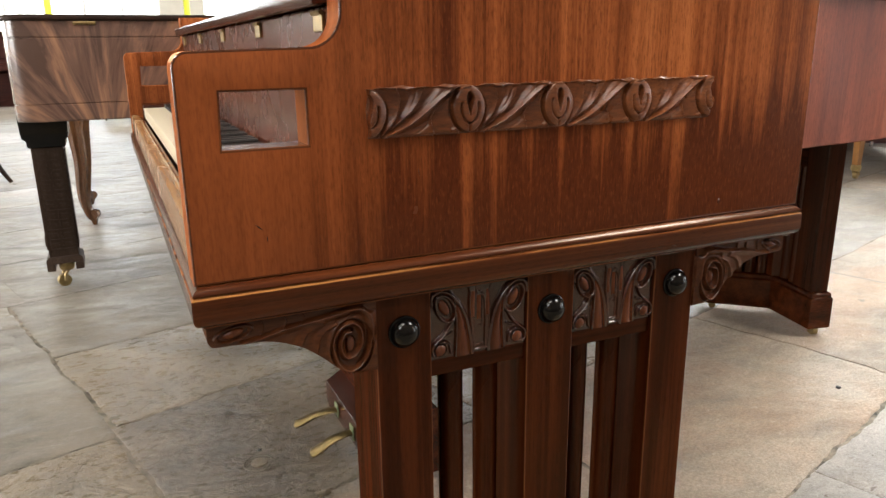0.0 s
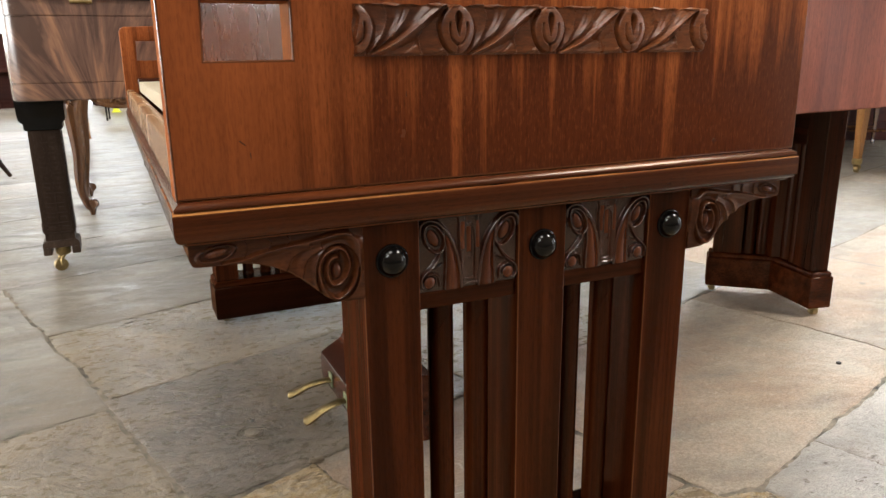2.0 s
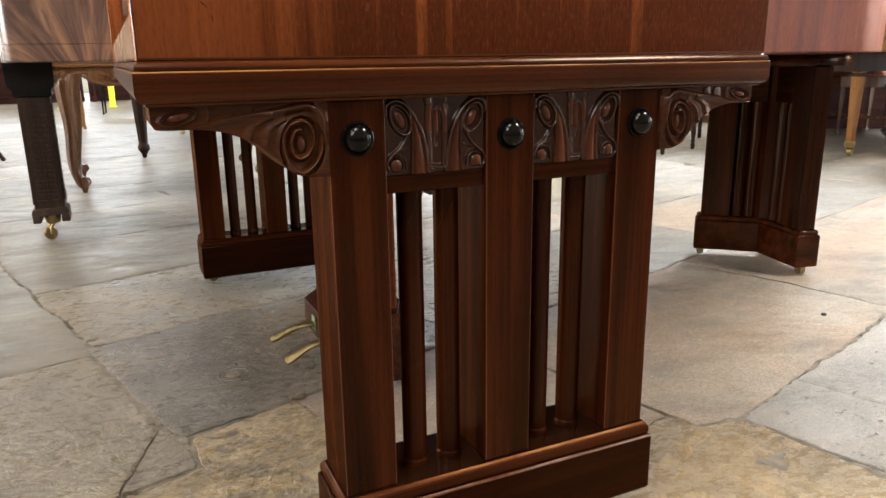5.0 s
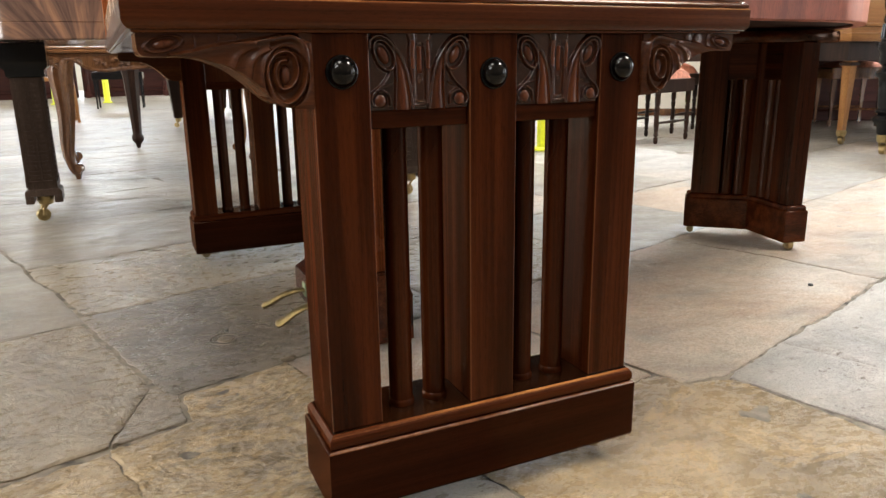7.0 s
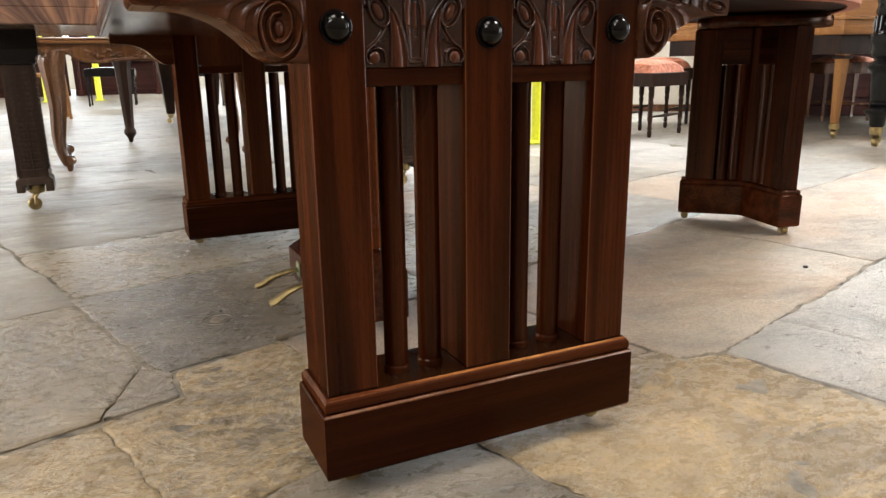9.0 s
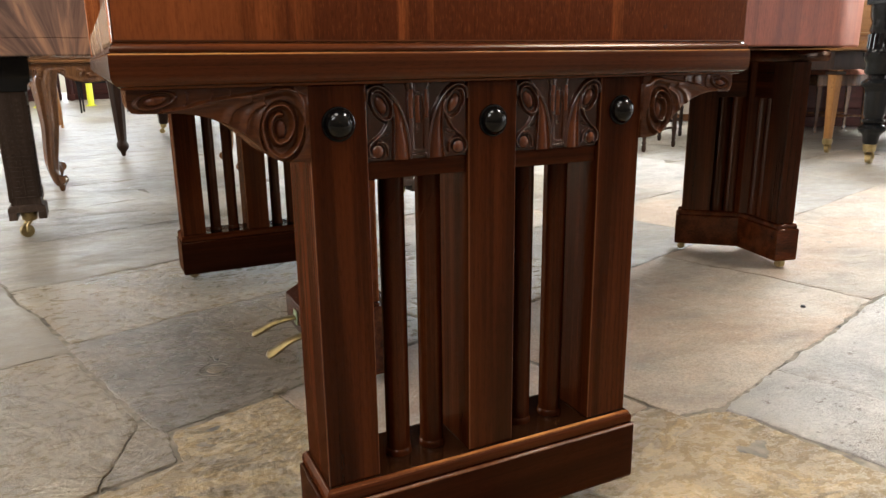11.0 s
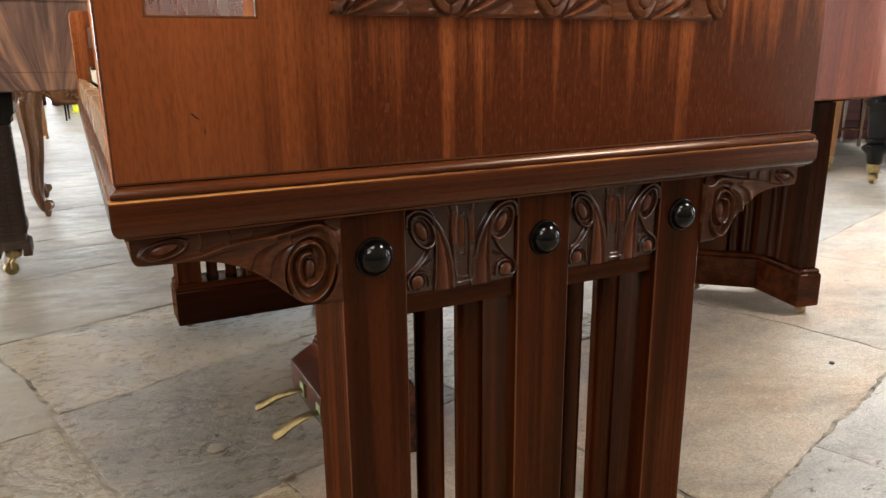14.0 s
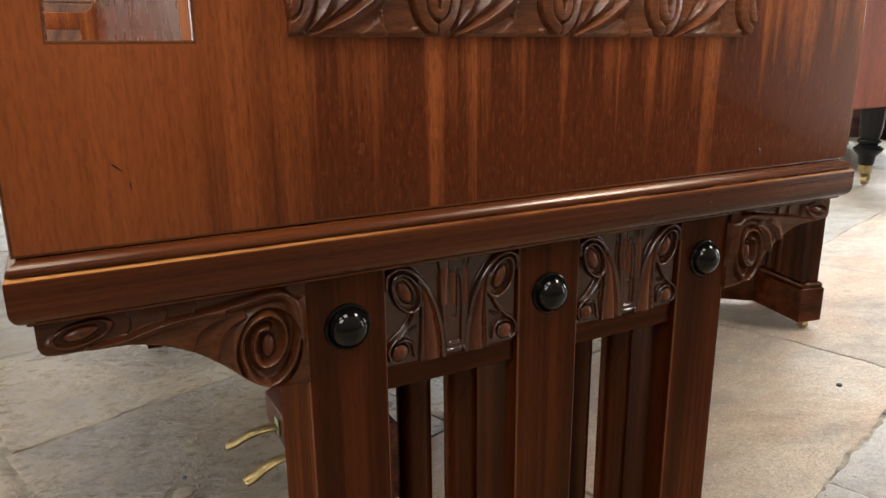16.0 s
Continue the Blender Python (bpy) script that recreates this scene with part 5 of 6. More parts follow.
def apron(length):
    """A serpentine apron: arched beside the legs, a rolled lower edge, foliage between."""
    half = flow([(0.0, 0.545), (0.05, 0.580), (0.10, 0.590), (0.125, 0.578), (0.16, 0.553), (0.24, 0.538), (0.34, 0.545), (0.45, 0.553), (0.525, 0.548)], 6)
    hx, hz = [q[0] for q in half], [q[1] for q in half]
    rng_ = random.Random(4)
    leaves = [(rng_.uniform(0.20, 0.50), rng_.uniform(0.565, 0.615), rng_.uniform(-60, 60), rng_.uniform(0.010, 0.022)) for _ in range(16)]

    def xz(u, v):
        x = length * u
        low = np.interp(np.minimum(x, length - x), hx, hz)
        return x, low + (0.634 - low) * v

    def height(px, pz):
        x = np.minimum(px, length - px)
        low = np.interp(x, hx, hz)
        h = 0.004 + 0.012 * np.exp(-((pz - low - 0.006) / 0.007) ** 2) + 0.005 * np.exp(-((pz - 0.628) / 0.005) ** 2)
        h += 0.010 * np.exp(-(lines_distance(x, pz, spiral_line(0.128, 0.592, 0.016, 0.003, -90, 1.4, 30)) / 0.004) ** 2)
        for cx, cz, tilt, r in leaves:
            c, s_ = math.cos(radians(tilt)), math.sin(radians(tilt))
            a, b = ((x - cx) * c + (pz - cz) * s_) / r, (-(x - cx) * s_ + (pz - cz) * c) / (r * 0.42)
            h += 0.010 * np.sqrt(np.clip(1 - a * a - b * b, 0, 1)) - 0.003 * np.exp(-(b / 0.15) ** 2) * (np.abs(a) < 0.9)
        for k in range(-3, 4):                               # a small shell on the middle of the top edge
            h += 0.009 * np.exp(-(lines_distance(px - length / 2, pz, [(0, 0.596), (k * 0.011, 0.632 - 0.002 * k * k)]) / 0.0042) ** 2)
        return h
    return carved(330, 48, xz, height, 0.02)


ap = part("apron", apron(1.04), walnut, tb, "", 70)
ap.matrix_basis = Matrix.Translation((-0.045, -0.032, 0))
ap = part("apron", apron(1.04), walnut, tb, "", 70)
ap.matrix_basis = pose(0.995, 0.60, 0, 0, 0, 180)


def cabriole(at, turn):
    path = spline([(0.045, 0, 0.60), (0.026, 0, 0.55), (0.024, 0, 0.47), (0.024, 0, 0.33), (0.010, 0, 0.20), (0.006, 0, 0.12), (0.022, 0, 0.060), (0.036, 0, 0.028)], 6)
    zs = [p.z for p in path]
    rad = [float(np.interp(z, [0.028, 0.05, 0.09, 0.2, 0.33, 0.47, 0.55, 0.60], [0.022, 0.026, 0.026, 0.032, 0.038, 0.048, 0.056, 0.052])) for z in zs]
    bm = bmesh.new()
    rings, segs = [], 40
    for k, (p, r) in enumerate(zip(path, rad)):
        deep = 0.13 * min(1, max(0, (p.z - 0.08) / 0.1))        # reeding fades out at the ankle
        rings.append([bm.verts.new((p.x + r * (1 + deep * math.cos(7 * a)) * math.cos(a), p.y + r * (1 + deep * math.cos(7 * a)) * math.sin(a), p.z)) for a in (2 * math.pi * q / segs for q in range(segs))])
    for lo, hi in zip(rings, rings[1:]):
        for q in range(segs):
            bm.faces.new((lo[q], lo[(q + 1) % segs], hi[(q + 1) % segs], hi[q]))
    bm.faces.new(rings[0])
    bm.faces.new(rings[-1][::-1])
    leg = part("leg", bm, walnut, tb, "moulded cabriole leg")
    leg.matrix_basis = pose(*at, 0, 0, turn)
    sc = turned([(0.008, -0.020), (0.024, -0.018), (0.026, 0), (0.024, 0.018), (0.008, 0.020)], 18, (0.046, 0, 0.056), None, pose(0, 0, 0, 90, 0, 0))
    tapered([(0.010, 0.0), (0.013, 0.012), (0.018, 0.03)], sc, (0.040, 0, 0), 0, 8)
    part("scroll_foot", sc, walnut, leg)
    kn = bmesh.new()
    curl = [(-0.050 + q[0], -0.046, 0.575 + q[1]) for q in spiral_line(0, 0, 0.040, 0.010, 200, -1.35, 34)]
    tube(curl, [0.0085 - 0.0001 * k for k in range(len(curl))], 8, kn)
    for k in range(9):                                       # leaves spreading over the knee
        a = radians(-70 + 30 * k)
        tip = (0.016 + 0.040 * math.cos(a), -0.046 - 0.006 * (k % 2), 0.580 + 0.040 * math.sin(a))
        tube([(0.016, -0.050, 0.580), ((0.016 + tip[0]) / 2, -0.058, (0.580 + tip[2]) / 2 + 0.004), tip], [0.006, 0.011, 0.003], 8, kn, 0.6)
    part("carved_knee", kn, walnut, leg)


cabriole((-0.025, 0.0, 0), -25)
cabriole((-0.045, 0.55, 0), 25)
cabriole((0.96, 0.0, 0), 200)
cabriole((0.96, 0.55, 0), 160)


def grand(name, label, at, turn, size, z0, z1, mat, leg_levels, leg_mat, sides, casters, feet, lid=True):
    """A grand or square piano seen in the distance: case, lid, legs."""
    g = root(name, label, "piano", at, turn)
    w, d = size
    part("case", stacked(0, w, 0, d, [(-0.01, z0), (0.006, z0 + 0.004), (0.006, z0 + 0.03), (0.0, z0 + 0.036), (0.0, z1 - 0.03), (0.0, z1 - 0.004), (-0.004, z1)]), mat, g, "", 50)
    if lid:
        part("lid", stacked(0, w, 0, d, [(0.006, z1 + 0.0005), (0.014, z1 + 0.005), (0.014, z1 + 0.017), (0.004, z1 + 0.022), (-0.02, z1 + 0.023)]), mat, g, "", 50)
    first = None
    for x, y in feet:
        if first is None:
            first = part("leg", tapered(leg_levels, None, (0, 0, 0), 0, sides), leg_mat, g, "", 40)
            first.matrix_basis = Matrix.Translation((x, y, 0))
            made = first
        else:
            made = again(first, Matrix.Translation((x, y, 0)))
        if casters:
            big_caster(made, (0, 0, 0), 150, 1.1, leg_levels[0][1] + 0.002)
    return g


grand("black_piano", "black lacquered piano on octagonal tapered legs", (0.19, 5.42, 0), 4, (1.5, 1.3), 0.62, 0.98, ebony,
      [(0.012, 0.001), (0.018, 0.03), (0.030, 0.045), (0.038, 0.06), (0.038, 0.085), (0.028, 0.10), (0.030, 0.12), (0.050, 0.50), (0.062, 0.56), (0.066, 0.619)], dark_wood, 8, False, [(0.05, 0.06), (1.4, 0.06), (0.7, 1.2)])
grand("brown_piano", "dark walnut piano with tapered legs on brass casters", (0.56, 7.0, 0), 3, (1.5, 1.4), 0.60, 0.98, walnut,
      [(0.028, 0.085), (0.034, 0.09), (0.058, 0.40), (0.075, 0.55), (0.08, 0.599)], dark_wood, 4, True, [(0.10, 0.08), (1.4, 0.08), (0.75, 1.3)])


def stool(name, label, at, turn, size, zseat, frame_mat, seat_mat, turned_legs, cushion=0.07, stretch=True, category="stool"):
    s = root(name, label, category, at, turn, "piano benches" if category == "bench" else "")
    w, d = size
    fr = zseat - cushion
    part("seat_frame", box(0, w, 0, d, fr - 0.09, fr, 0.006), frame_mat, s)
    if seat_mat is not None:
        cu = bmesh.new()
        n = 14
        grid = [[cu.verts.new((0.012 + (w - 0.024) * i / n, 0.012 + (d - 0.024) * j / n, fr + 0.0005 + cushion * ((1 - abs(2 * i / n - 1) ** 3.5) * (1 - abs(2 * j / n - 1) ** 3.5)) ** 0.45)) for i in range(n + 1)] for j in range(n + 1)]
        for j in range(n):
            for i in range(n):
                cu.faces.new((grid[j][i], grid[j][i + 1], grid[j + 1][i + 1], grid[j + 1][i]))
        cu.faces.new([grid[0][i] for i in range(n + 1)][::-1] + [grid[j][0] for j in range(1, n + 1)] + [grid[n][i] for i in range(1, n + 1)] + [grid[j][n] for j in range(n - 1, 0, -1)])
        part("cushion", cu, seat_mat, s, "padded red patterned seat")
    first = None
    for x, y in ((0.03, 0.03), (w - 0.03, 0.03), (0.03, d - 0.03), (w - 0.03, d - 0.03)):
        if first is None:
            prof = [(0.010, 0.001), (0.014, 0.012), (0.016, 0.04), (0.010, 0.05), (0.018, 0.06), (0.012, 0.075), (0.017, 0.12), (0.013, 0.2), (0.018, 0.24), (0.012, 0.25), (0.019, 0.27), (0.019, fr - 0.0905)] if turned_legs else [(0.010, 0.001), (0.011, 0.03), (0.009, 0.035), (0.017, fr - 0.0905)]
            first = part("leg", turned(prof, 14) if turned_legs else tapered(prof), frame_mat, s)
            first.matrix_basis = Matrix.Translation((x, y, 0))
        else:
            again(first, Matrix.Translation((x, y, 0)))
    if stretch:
        for y in (0.03, d - 0.03):
            part("stretcher", tube([(0.035, y, 0.14), (w * 0.3, y, 0.14), (w * 0.5, y, 0.14), (w * 0.7, y, 0.14), (w - 0.035, y, 0.14)], [0.007, 0.009, 0.013, 0.009, 0.007], 10), frame_mat, s)
    return s


stool("piano_stool", "dark stool with turned legs and a padded red seat", (3.40, 3.74, 0), 18, (0.46, 0.38), 0.515, dark_wood, cloth_red, True, 0.085)
stool("piano_stool", "dark stool with turned legs and a padded red seat behind another", (3.98, 4.22, 0), 24, (0.46, 0.38), 0.53, dark_wood, cloth_red, True, 0.085)
stool("low_stool", "brown wooden stool with a padded red seat beside a piano", (5.42, 4.02, 0), -33, (0.42, 0.40), 0.52, walnut, cloth_red, False, 0.05)
stool("black_bench", "plain black painted piano bench with straight legs", (-0.06, 10.6, 0), -6, (0.62, 0.36), 0.50, ebony, ebony, False, 0.03, False, "bench")
stool("black_bench", "plain black painted piano bench with straight legs", (1.0, 9.2, 0), 10, (0.62, 0.36), 0.50, ebony, ebony, False, 0.03, False, "bench")
gilt = root("gilt_chair", "slender gilded wooden chair", "chair", (-0.42, 8.25, 0), 6)
part("seat", box(-0.2, 0.22, -0.02, 0.38, 0.42, 0.46, 0.012), oak, gilt)
for x, y in ((-0.17, 0.0), (0.20, 0.0), (-0.17, 0.36), (0.20, 0.36)):
    tilt = 0.02 if x > 0 else -0.02
    part("leg", tube([(x + tilt, y, 0.001), (x + tilt * 0.7, y, 0.15), (x, y, 0.40), (x, y, 0.425)], [0.016, 0.019, 0.022, 0.024], 8), oak, gilt)
part("backrest", tube(spline([(-0.18, 0.37, 0.45), (-0.19, 0.39, 0.7), (-0.10, 0.41, 0.92), (0.02, 0.41, 0.95), (0.13, 0.41, 0.92), (0.21, 0.39, 0.7), (0.20, 0.37, 0.45)], 6), [0.016] * 37, 8), oak, gilt)

# golden oak piano
op = root("oak_piano", "golden oak piano with tapered square legs on casters", "piano", (4.40, 3.13, 0))
part("case", stacked(-0.10, 1.35, -0.06, 1.55, [(-0.02, 0.652), (0.0, 0.655), (0.006, 0.665), (0.006, 0.70), (-0.006, 0.706), (-0.006, 0.74), (0.004, 0.746), (0.004, 0.76), (-0.012, 0.766), (-0.012, 0.97), (0.0, 0.98), (0.0, 1.0)]), oak_x, op, "moulded golden oak case", 50)
part("underframe", stacked(-0.07, 1.30, -0.03, 1.5, [(0, 0.535), (0, 0.6515)]), dark_wood, op)
for x, y in ((0.0, 0.0), (1.25, 0.05), (0.6, 1.35)):
    lb = tapered([(0.017, 0.092), (0.019, 0.10), (0.019, 0.12), (0.030, 0.525), (0.031, 0.5345)])
    leg = part("leg", lb, oak, op)
    leg.matrix_basis = Matrix.Translation((x, y, 0))
    part("collar", tapered([(0.038, 0.505), (0.043, 0.511), (0.043, 0.520), (0.038, 0.526)]), dark_wood, leg)
    big_caster(leg, (0, 0, 0), 20, 1.3, 0.094)

# ebonised piano with turned legs
ep = root("ebonised_piano", "glossy black piano with heavy turned legs on brass casters", "piano", (4.16, 2.68, 0))
part("case", stacked(-0.02, 1.4, -1.2, 0.12, [(-0.01, 0.90), (0.0, 0.905), (0.0, 1.02), (-0.006, 1.03)]), ebony, ep, "", 50)
bal = [(0.030, 0.115), (0.040, 0.125), (0.046, 0.17), (0.060, 0.185), (0.075, 0.20), (0.078, 0.212), (0.060, 0.228), (0.046, 0.236), (0.060, 0.246), (0.062, 0.258), (0.048, 0.268), (0.056, 0.29), (0.066, 0.42), (0.070, 0.44),
       (0.088, 0.452), (0.090, 0.470), (0.074, 0.484), (0.060, 0.492), (0.060, 0.51), (0.076, 0.522), (0.080, 0.535), (0.078, 0.58), (0.092, 0.60), (0.098, 0.62), (0.098, 0.64), (0.084, 0.645), (0.074, 0.68), (0.070, 0.74), (0.082, 0.76), (0.074, 0.80), (0.086, 0.84), (0.09, 0.899)]
for x, y in ((0.0, 0.0), (1.25, 0.0), (0.6, -1.05)):
    leg = part("leg", turned(bal, 20), ebony, ep, "turned black leg", 50)
    leg.matrix_basis = Matrix.Translation((x, y, 0))
    fl = bmesh.new()
    for k in range(16):
        a = 2 * math.pi * k / 16
        tube([(0.076 * math.cos(a), 0.076 * math.sin(a), 0.66), (0.073 * math.cos(a), 0.073 * math.sin(a), 0.74)], [0.010, 0.010], 6, fl)
    part("reeding", fl, ebony, leg)
    big_caster(leg, (0, 0, 0), 15, 1.5, 0.117)


# dark red upright pianos
def upright(at, turn, label):
    u = root("upright_piano", label, "piano", at, turn, "upright pianos")
    part("body", box(0, 1.45, 0.06, 0.60, 0.10, 1.22, 0.004), redwood, u)
    part("plinth", stacked(0, 1.45, 0.03, 0.60, [(0.0, 0.001), (0.004, 0.004), (0.004, 0.085), (-0.01, 0.0995)]), redwood, u)
    part("lower_panel", box(0.12, 1.33, 0.035, 0.0595, 0.16, 0.56, 0.008), redwood, u)
    part("key_shelf", stacked(0.0, 1.45, -0.22, 0.0595, [(-0.01, 0.60), (0.0, 0.605), (0.004, 0.63), (-0.004, 0.66), (0.0, 0.70), (-0.02, 0.712)]), redwood, u, "", 50)
    part("upper_panel", box(0.14, 1.31, 0.035, 0.0595, 0.80, 1.12, 0.008), redwood, u)
    part("lid", box(-0.015, 1.465, 0.02, 0.615, 1.2205, 1.245, 0.005), redwood, u)
    for x in (0.05, 1.34):
        part("leg", tapered([(0.028, 0.101), (0.034, 0.12), (0.030, 0.2), (0.036, 0.5), (0.045, 0.599)], None, (x + 0.03, -0.17, 0), 0, 8), redwood, u)
        part("toe_block", box(x - 0.01, x + 0.07, -0.23, 0.0255, 0.001, 0.1005, 0.004), redwood, u)
    return u


up = upright((5.30, 4.75, 0), -33, "dark red-brown upright piano with plain panels")
part("paper_label", box(0.72, 0.80, 0.031, 0.0345, 0.83, 0.86), plain("yellow_paper", (0.62, 0.40, 0.05), 0.7), up, "small yellow paper label")
upright((6.9, 3.7, 0), -33, "dark red-brown upright piano with plain panels")
upright((-1.8, 14.6, 0), 0, "dark red-brown upright piano against the far windows")
upright((-0.25, 14.6, 0), 0, "dark red-brown upright piano against the far windows")

# low pale partition behind the stools
pw = tagged(part("wall_partition", box(-0.1, 2.0, 0, 0.12, 0, 0.75, 0.004), plaster, None), "low pale plastered partition wall", "wall", kind="structure")
pw.matrix_world = pose(4.45, 6.20, 0, 0, 0, -36)
bb_ = tagged(part("baseboard", box(-0.1, 2.0, -0.025, -0.001, 0, 0.07, 0.004), walnut, None), "brown wooden baseboard of the partition", "baseboard", kind="structure")
bb_.matrix_world = pose(4.45, 6.20, 0, 0, 0, -36)

# yellow posts
for at, hgt in (((2.60, 3.92, 0), 0.62), ((0.107, 12.4, 0), 1.1), ((-0.6, 12.4, 0), 2.8), ((1.32, 12.4, 0), 2.8)):
    y = root("yellow_post", "bright yellow painted steel post with a flared foot", "post", at, 0, "yellow posts")
    part("shaft", tube([(0, 0, 0.0205), (0, 0, hgt)], [0.045, 0.045] if hgt > 1 else [0.033, 0.033], 8), yellow, y)
    part("foot", stacked(-0.05, 0.05, -0.05, 0.05, [(0.02, 0.001), (0.02, 0.012), (0.0, 0.02), (0.0, 0.0202)]), yellow, y)

# dark chair with swept legs
ch = root("dark_chair", "dark polished wooden chair with swept sabre legs", "chair", (-0.95, 5.55, 0), -10)
part("seat", box(-0.22, 0.22, -0.22, 0.22, 0.43, 0.475, 0.015), dark_wood, ch)
for sx in (-1, 1):
    for sy in (-1, 1):
        leg_line = spline([(sx * 0.19, sy * 0.19, 0.429), (sx * 0.185, sy * 0.19, 0.30), (sx * 0.20, sy * 0.20, 0.15), (sx * 0.26, sy * 0.23, 0.012)], 6)
        part("leg", tube(leg_line, [0.024 - 0.0006 * k for k in range(len(leg_line))], 8), dark_wood, ch)
part("backrest", tube(spline([(-0.20, 0.21, 0.46), (-0.21, 0.25, 0.7), (-0.12, 0.28, 0.86), (0.12, 0.28, 0.86), (0.21, 0.25, 0.7), (0.20, 0.21, 0.46)], 6), [0.016] * 31, 8), dark_wood, ch)

# ---- flagstones ----
TURN_U, TURN_V = Vector((0.957, 0.290)), Vector((-0.290, 0.957))


def edge_point(line, t):
    """The point a share t along a line of points."""
    runs = [(q - p).length for p, q in zip(line, line[1:])]
    left = t * sum(runs)
    for p, q, r in zip(line, line[1:], runs):
        if left <= r or q is line[-1]:
            return p.lerp(q, min(1, left / r))
        left -= r


def flagstone(corners, mat, wobble=0.012, fine=True, bends=None):
    """One split-faced stone on four corners (u, v), with ragged, slightly sunken edges; bends gives extra points on its edges."""
    gap = 0.0002 if fine else -0.0004                       # stones are drawn out to leave narrow joints
    c = [Vector(q) for q in corners]
    mid = sum(c, Vector((0, 0))) / 4

    def drawn(q):
        return q - Vector((gap * math.copysign(1, mid.x - q.x), gap * math.copysign(1, mid.y - q.y)))
    c = [drawn(q) for q in c]
    extra = {k: [drawn(Vector(q)) for q in w] for k, w in (bends or {}).items()}
    bottom, right = [c[0]] + extra.get("bottom", []) + [c[1]], [c[1]] + extra.get("right", []) + [c[2]]
    top, left = [c[3]] + extra.get("top", []) + [c[2]], [c[0]] + extra.get("left", []) + [c[3]]
    split = mat is stone_ochre and fine
    n = 120 if split else 46 if fine else 8
    cuts = [k / n for k in range(n + 1)]
    if fine:
        cuts = [0, 0.007, 0.018] + cuts[2:-2] + [0.982, 0.993, 1]
    n = len(cuts) - 1
    lows, highs = [edge_point(bottom, a) for a in cuts], [edge_point(top, a) for a in cuts]
    wests, easts = [edge_point(left, b) for b in cuts], [edge_point(right, b) for b in cuts]
    bm = bmesh.new()
    lift = 0.0015 * noise.noise(Vector((c[0].x * 15.5, c[0].y * 13.5, 2.5)))
    rows = []
    for j, b in enumerate(cuts):
        row = []
        for i, a in enumerate(cuts):
            q2 = lows[i] * (1 - b) + highs[i] * b + wests[j] * (1 - a) + easts[j] * a - (c[0] * (1 - a) + c[1] * a) * (1 - b) - (c[3] * (1 - a) + c[2] * a) * b
            u, v = q2
            q = Vector((u * 2.2, v * 2.2, 3.3))
            du, dv = wobble * noise.noise(q * 1.7), wobble * noise.noise(q * 1.7 + Vector((9, 4, 1)))
            rim = min(i, n - i, j, n - j)
            if rim < 2:
                f = Vector((u * 24, v * 24, 7.7))
                k = (1.0, 0.75)[rim]
                du += k * (0.0060 * noise.noise(f) + 0.0042 * noise.noise(f * 2.6))
                dv += k * (0.0060 * noise.noise(f + Vector((3, 8, 2))) + 0.0042 * noise.noise(f * 3 + Vector((1, 1, 1))))
            z = lift + 0.0035 * noise.noise(Vector((u * 5, v * 5, 1.1))) + 0.0012 * noise.noise(Vector((u * 17, v * 17, 5.1))) - 0.0015
            if split:                                        # thin terraces where the stone has split
                f = 5 * (0.62 * noise.noise(Vector((u * 4, v * 7, 2.2))) + 0.26 * noise.noise(Vector((u * 13, v * 19, 4.4))) + 0.12 * noise.noise(Vector((u * 42, v * 55, 6.6))))
                k = math.floor(f)
                z += 0.0019 * (k + min(1, (f - k) / 0.06)) - 0.0005
            if fine and rim < 3:
                z -= (0.0032, 0.0009, 0.0003)[rim] * (0.7 + 0.9 * noise.noise(Vector((u * 13, v * 13, 8.8))))
            elif rim == 0:
                z -= 0.0024
            p = TURN_U * (u + du) + TURN_V * (v + dv)
            row.append(bm.verts.new((p.x, p.y, z)))
        rows.append(row)
    for j in range(n):
        for i in range(n):
            bm.faces.new((rows[j][i], rows[j][i + 1], rows[j + 1][i + 1], rows[j + 1][i]))
    ring = rows[0] + [rows[j][n] for j in range(1, n + 1)] + rows[n][-2::-1] + [rows[j][0] for j in range(n - 1, 0, -1)]
    mp = TURN_U * mid.x + TURN_V * mid.y
    low = [bm.verts.new((w.co.x + (mp.x - w.co.x) * 0.012, w.co.y + (mp.y - w.co.y) * 0.012, -0.022)) for w in ring]
    for k in range(len(ring)):
        j = (k + 1) % len(ring)
        bm.faces.new((ring[j], ring[k], low[k], low[j]))
    return part("flagstone", bm, mat, floor, angle=60)


def oblong(u0, u1, v0, v1):
    return ((u0, v0), (u1, v0), (u1, v1), (u0, v1))


# uneven mortar bed between the near stones
bed = bmesh.new()
nu, nv = 250, 210
grid = []
for j in range(nv + 1):
    row = []
    for i in range(nu + 1):
        u, v = -0.5 + 3.3 * i / nu, -0.1 + 2.8 * j / nv
        q = Vector((u * 4.0, v * 4.0, 0.3))
        z = -0.0150 + 0.0085 * noise.noise(q) + 0.0036 * noise.noise(q * 5) + 0.0016 * noise.noise(q * 14)
        p = TURN_U * u + TURN_V * v
        row.append(bed.verts.new((p.x, p.y, max(-0.016, min(z, -0.0070)) if 0 < i < nu and 0 < j < nv else -0.018)))
    grid.append(row)
for j in range(nv):
    for i in range(nu):
        bed.faces.new((grid[j][i], grid[j][i + 1], grid[j + 1][i + 1], grid[j + 1][i]))
part("mortar_bed", bed, mortar, floor, "crumbling sandy mortar")

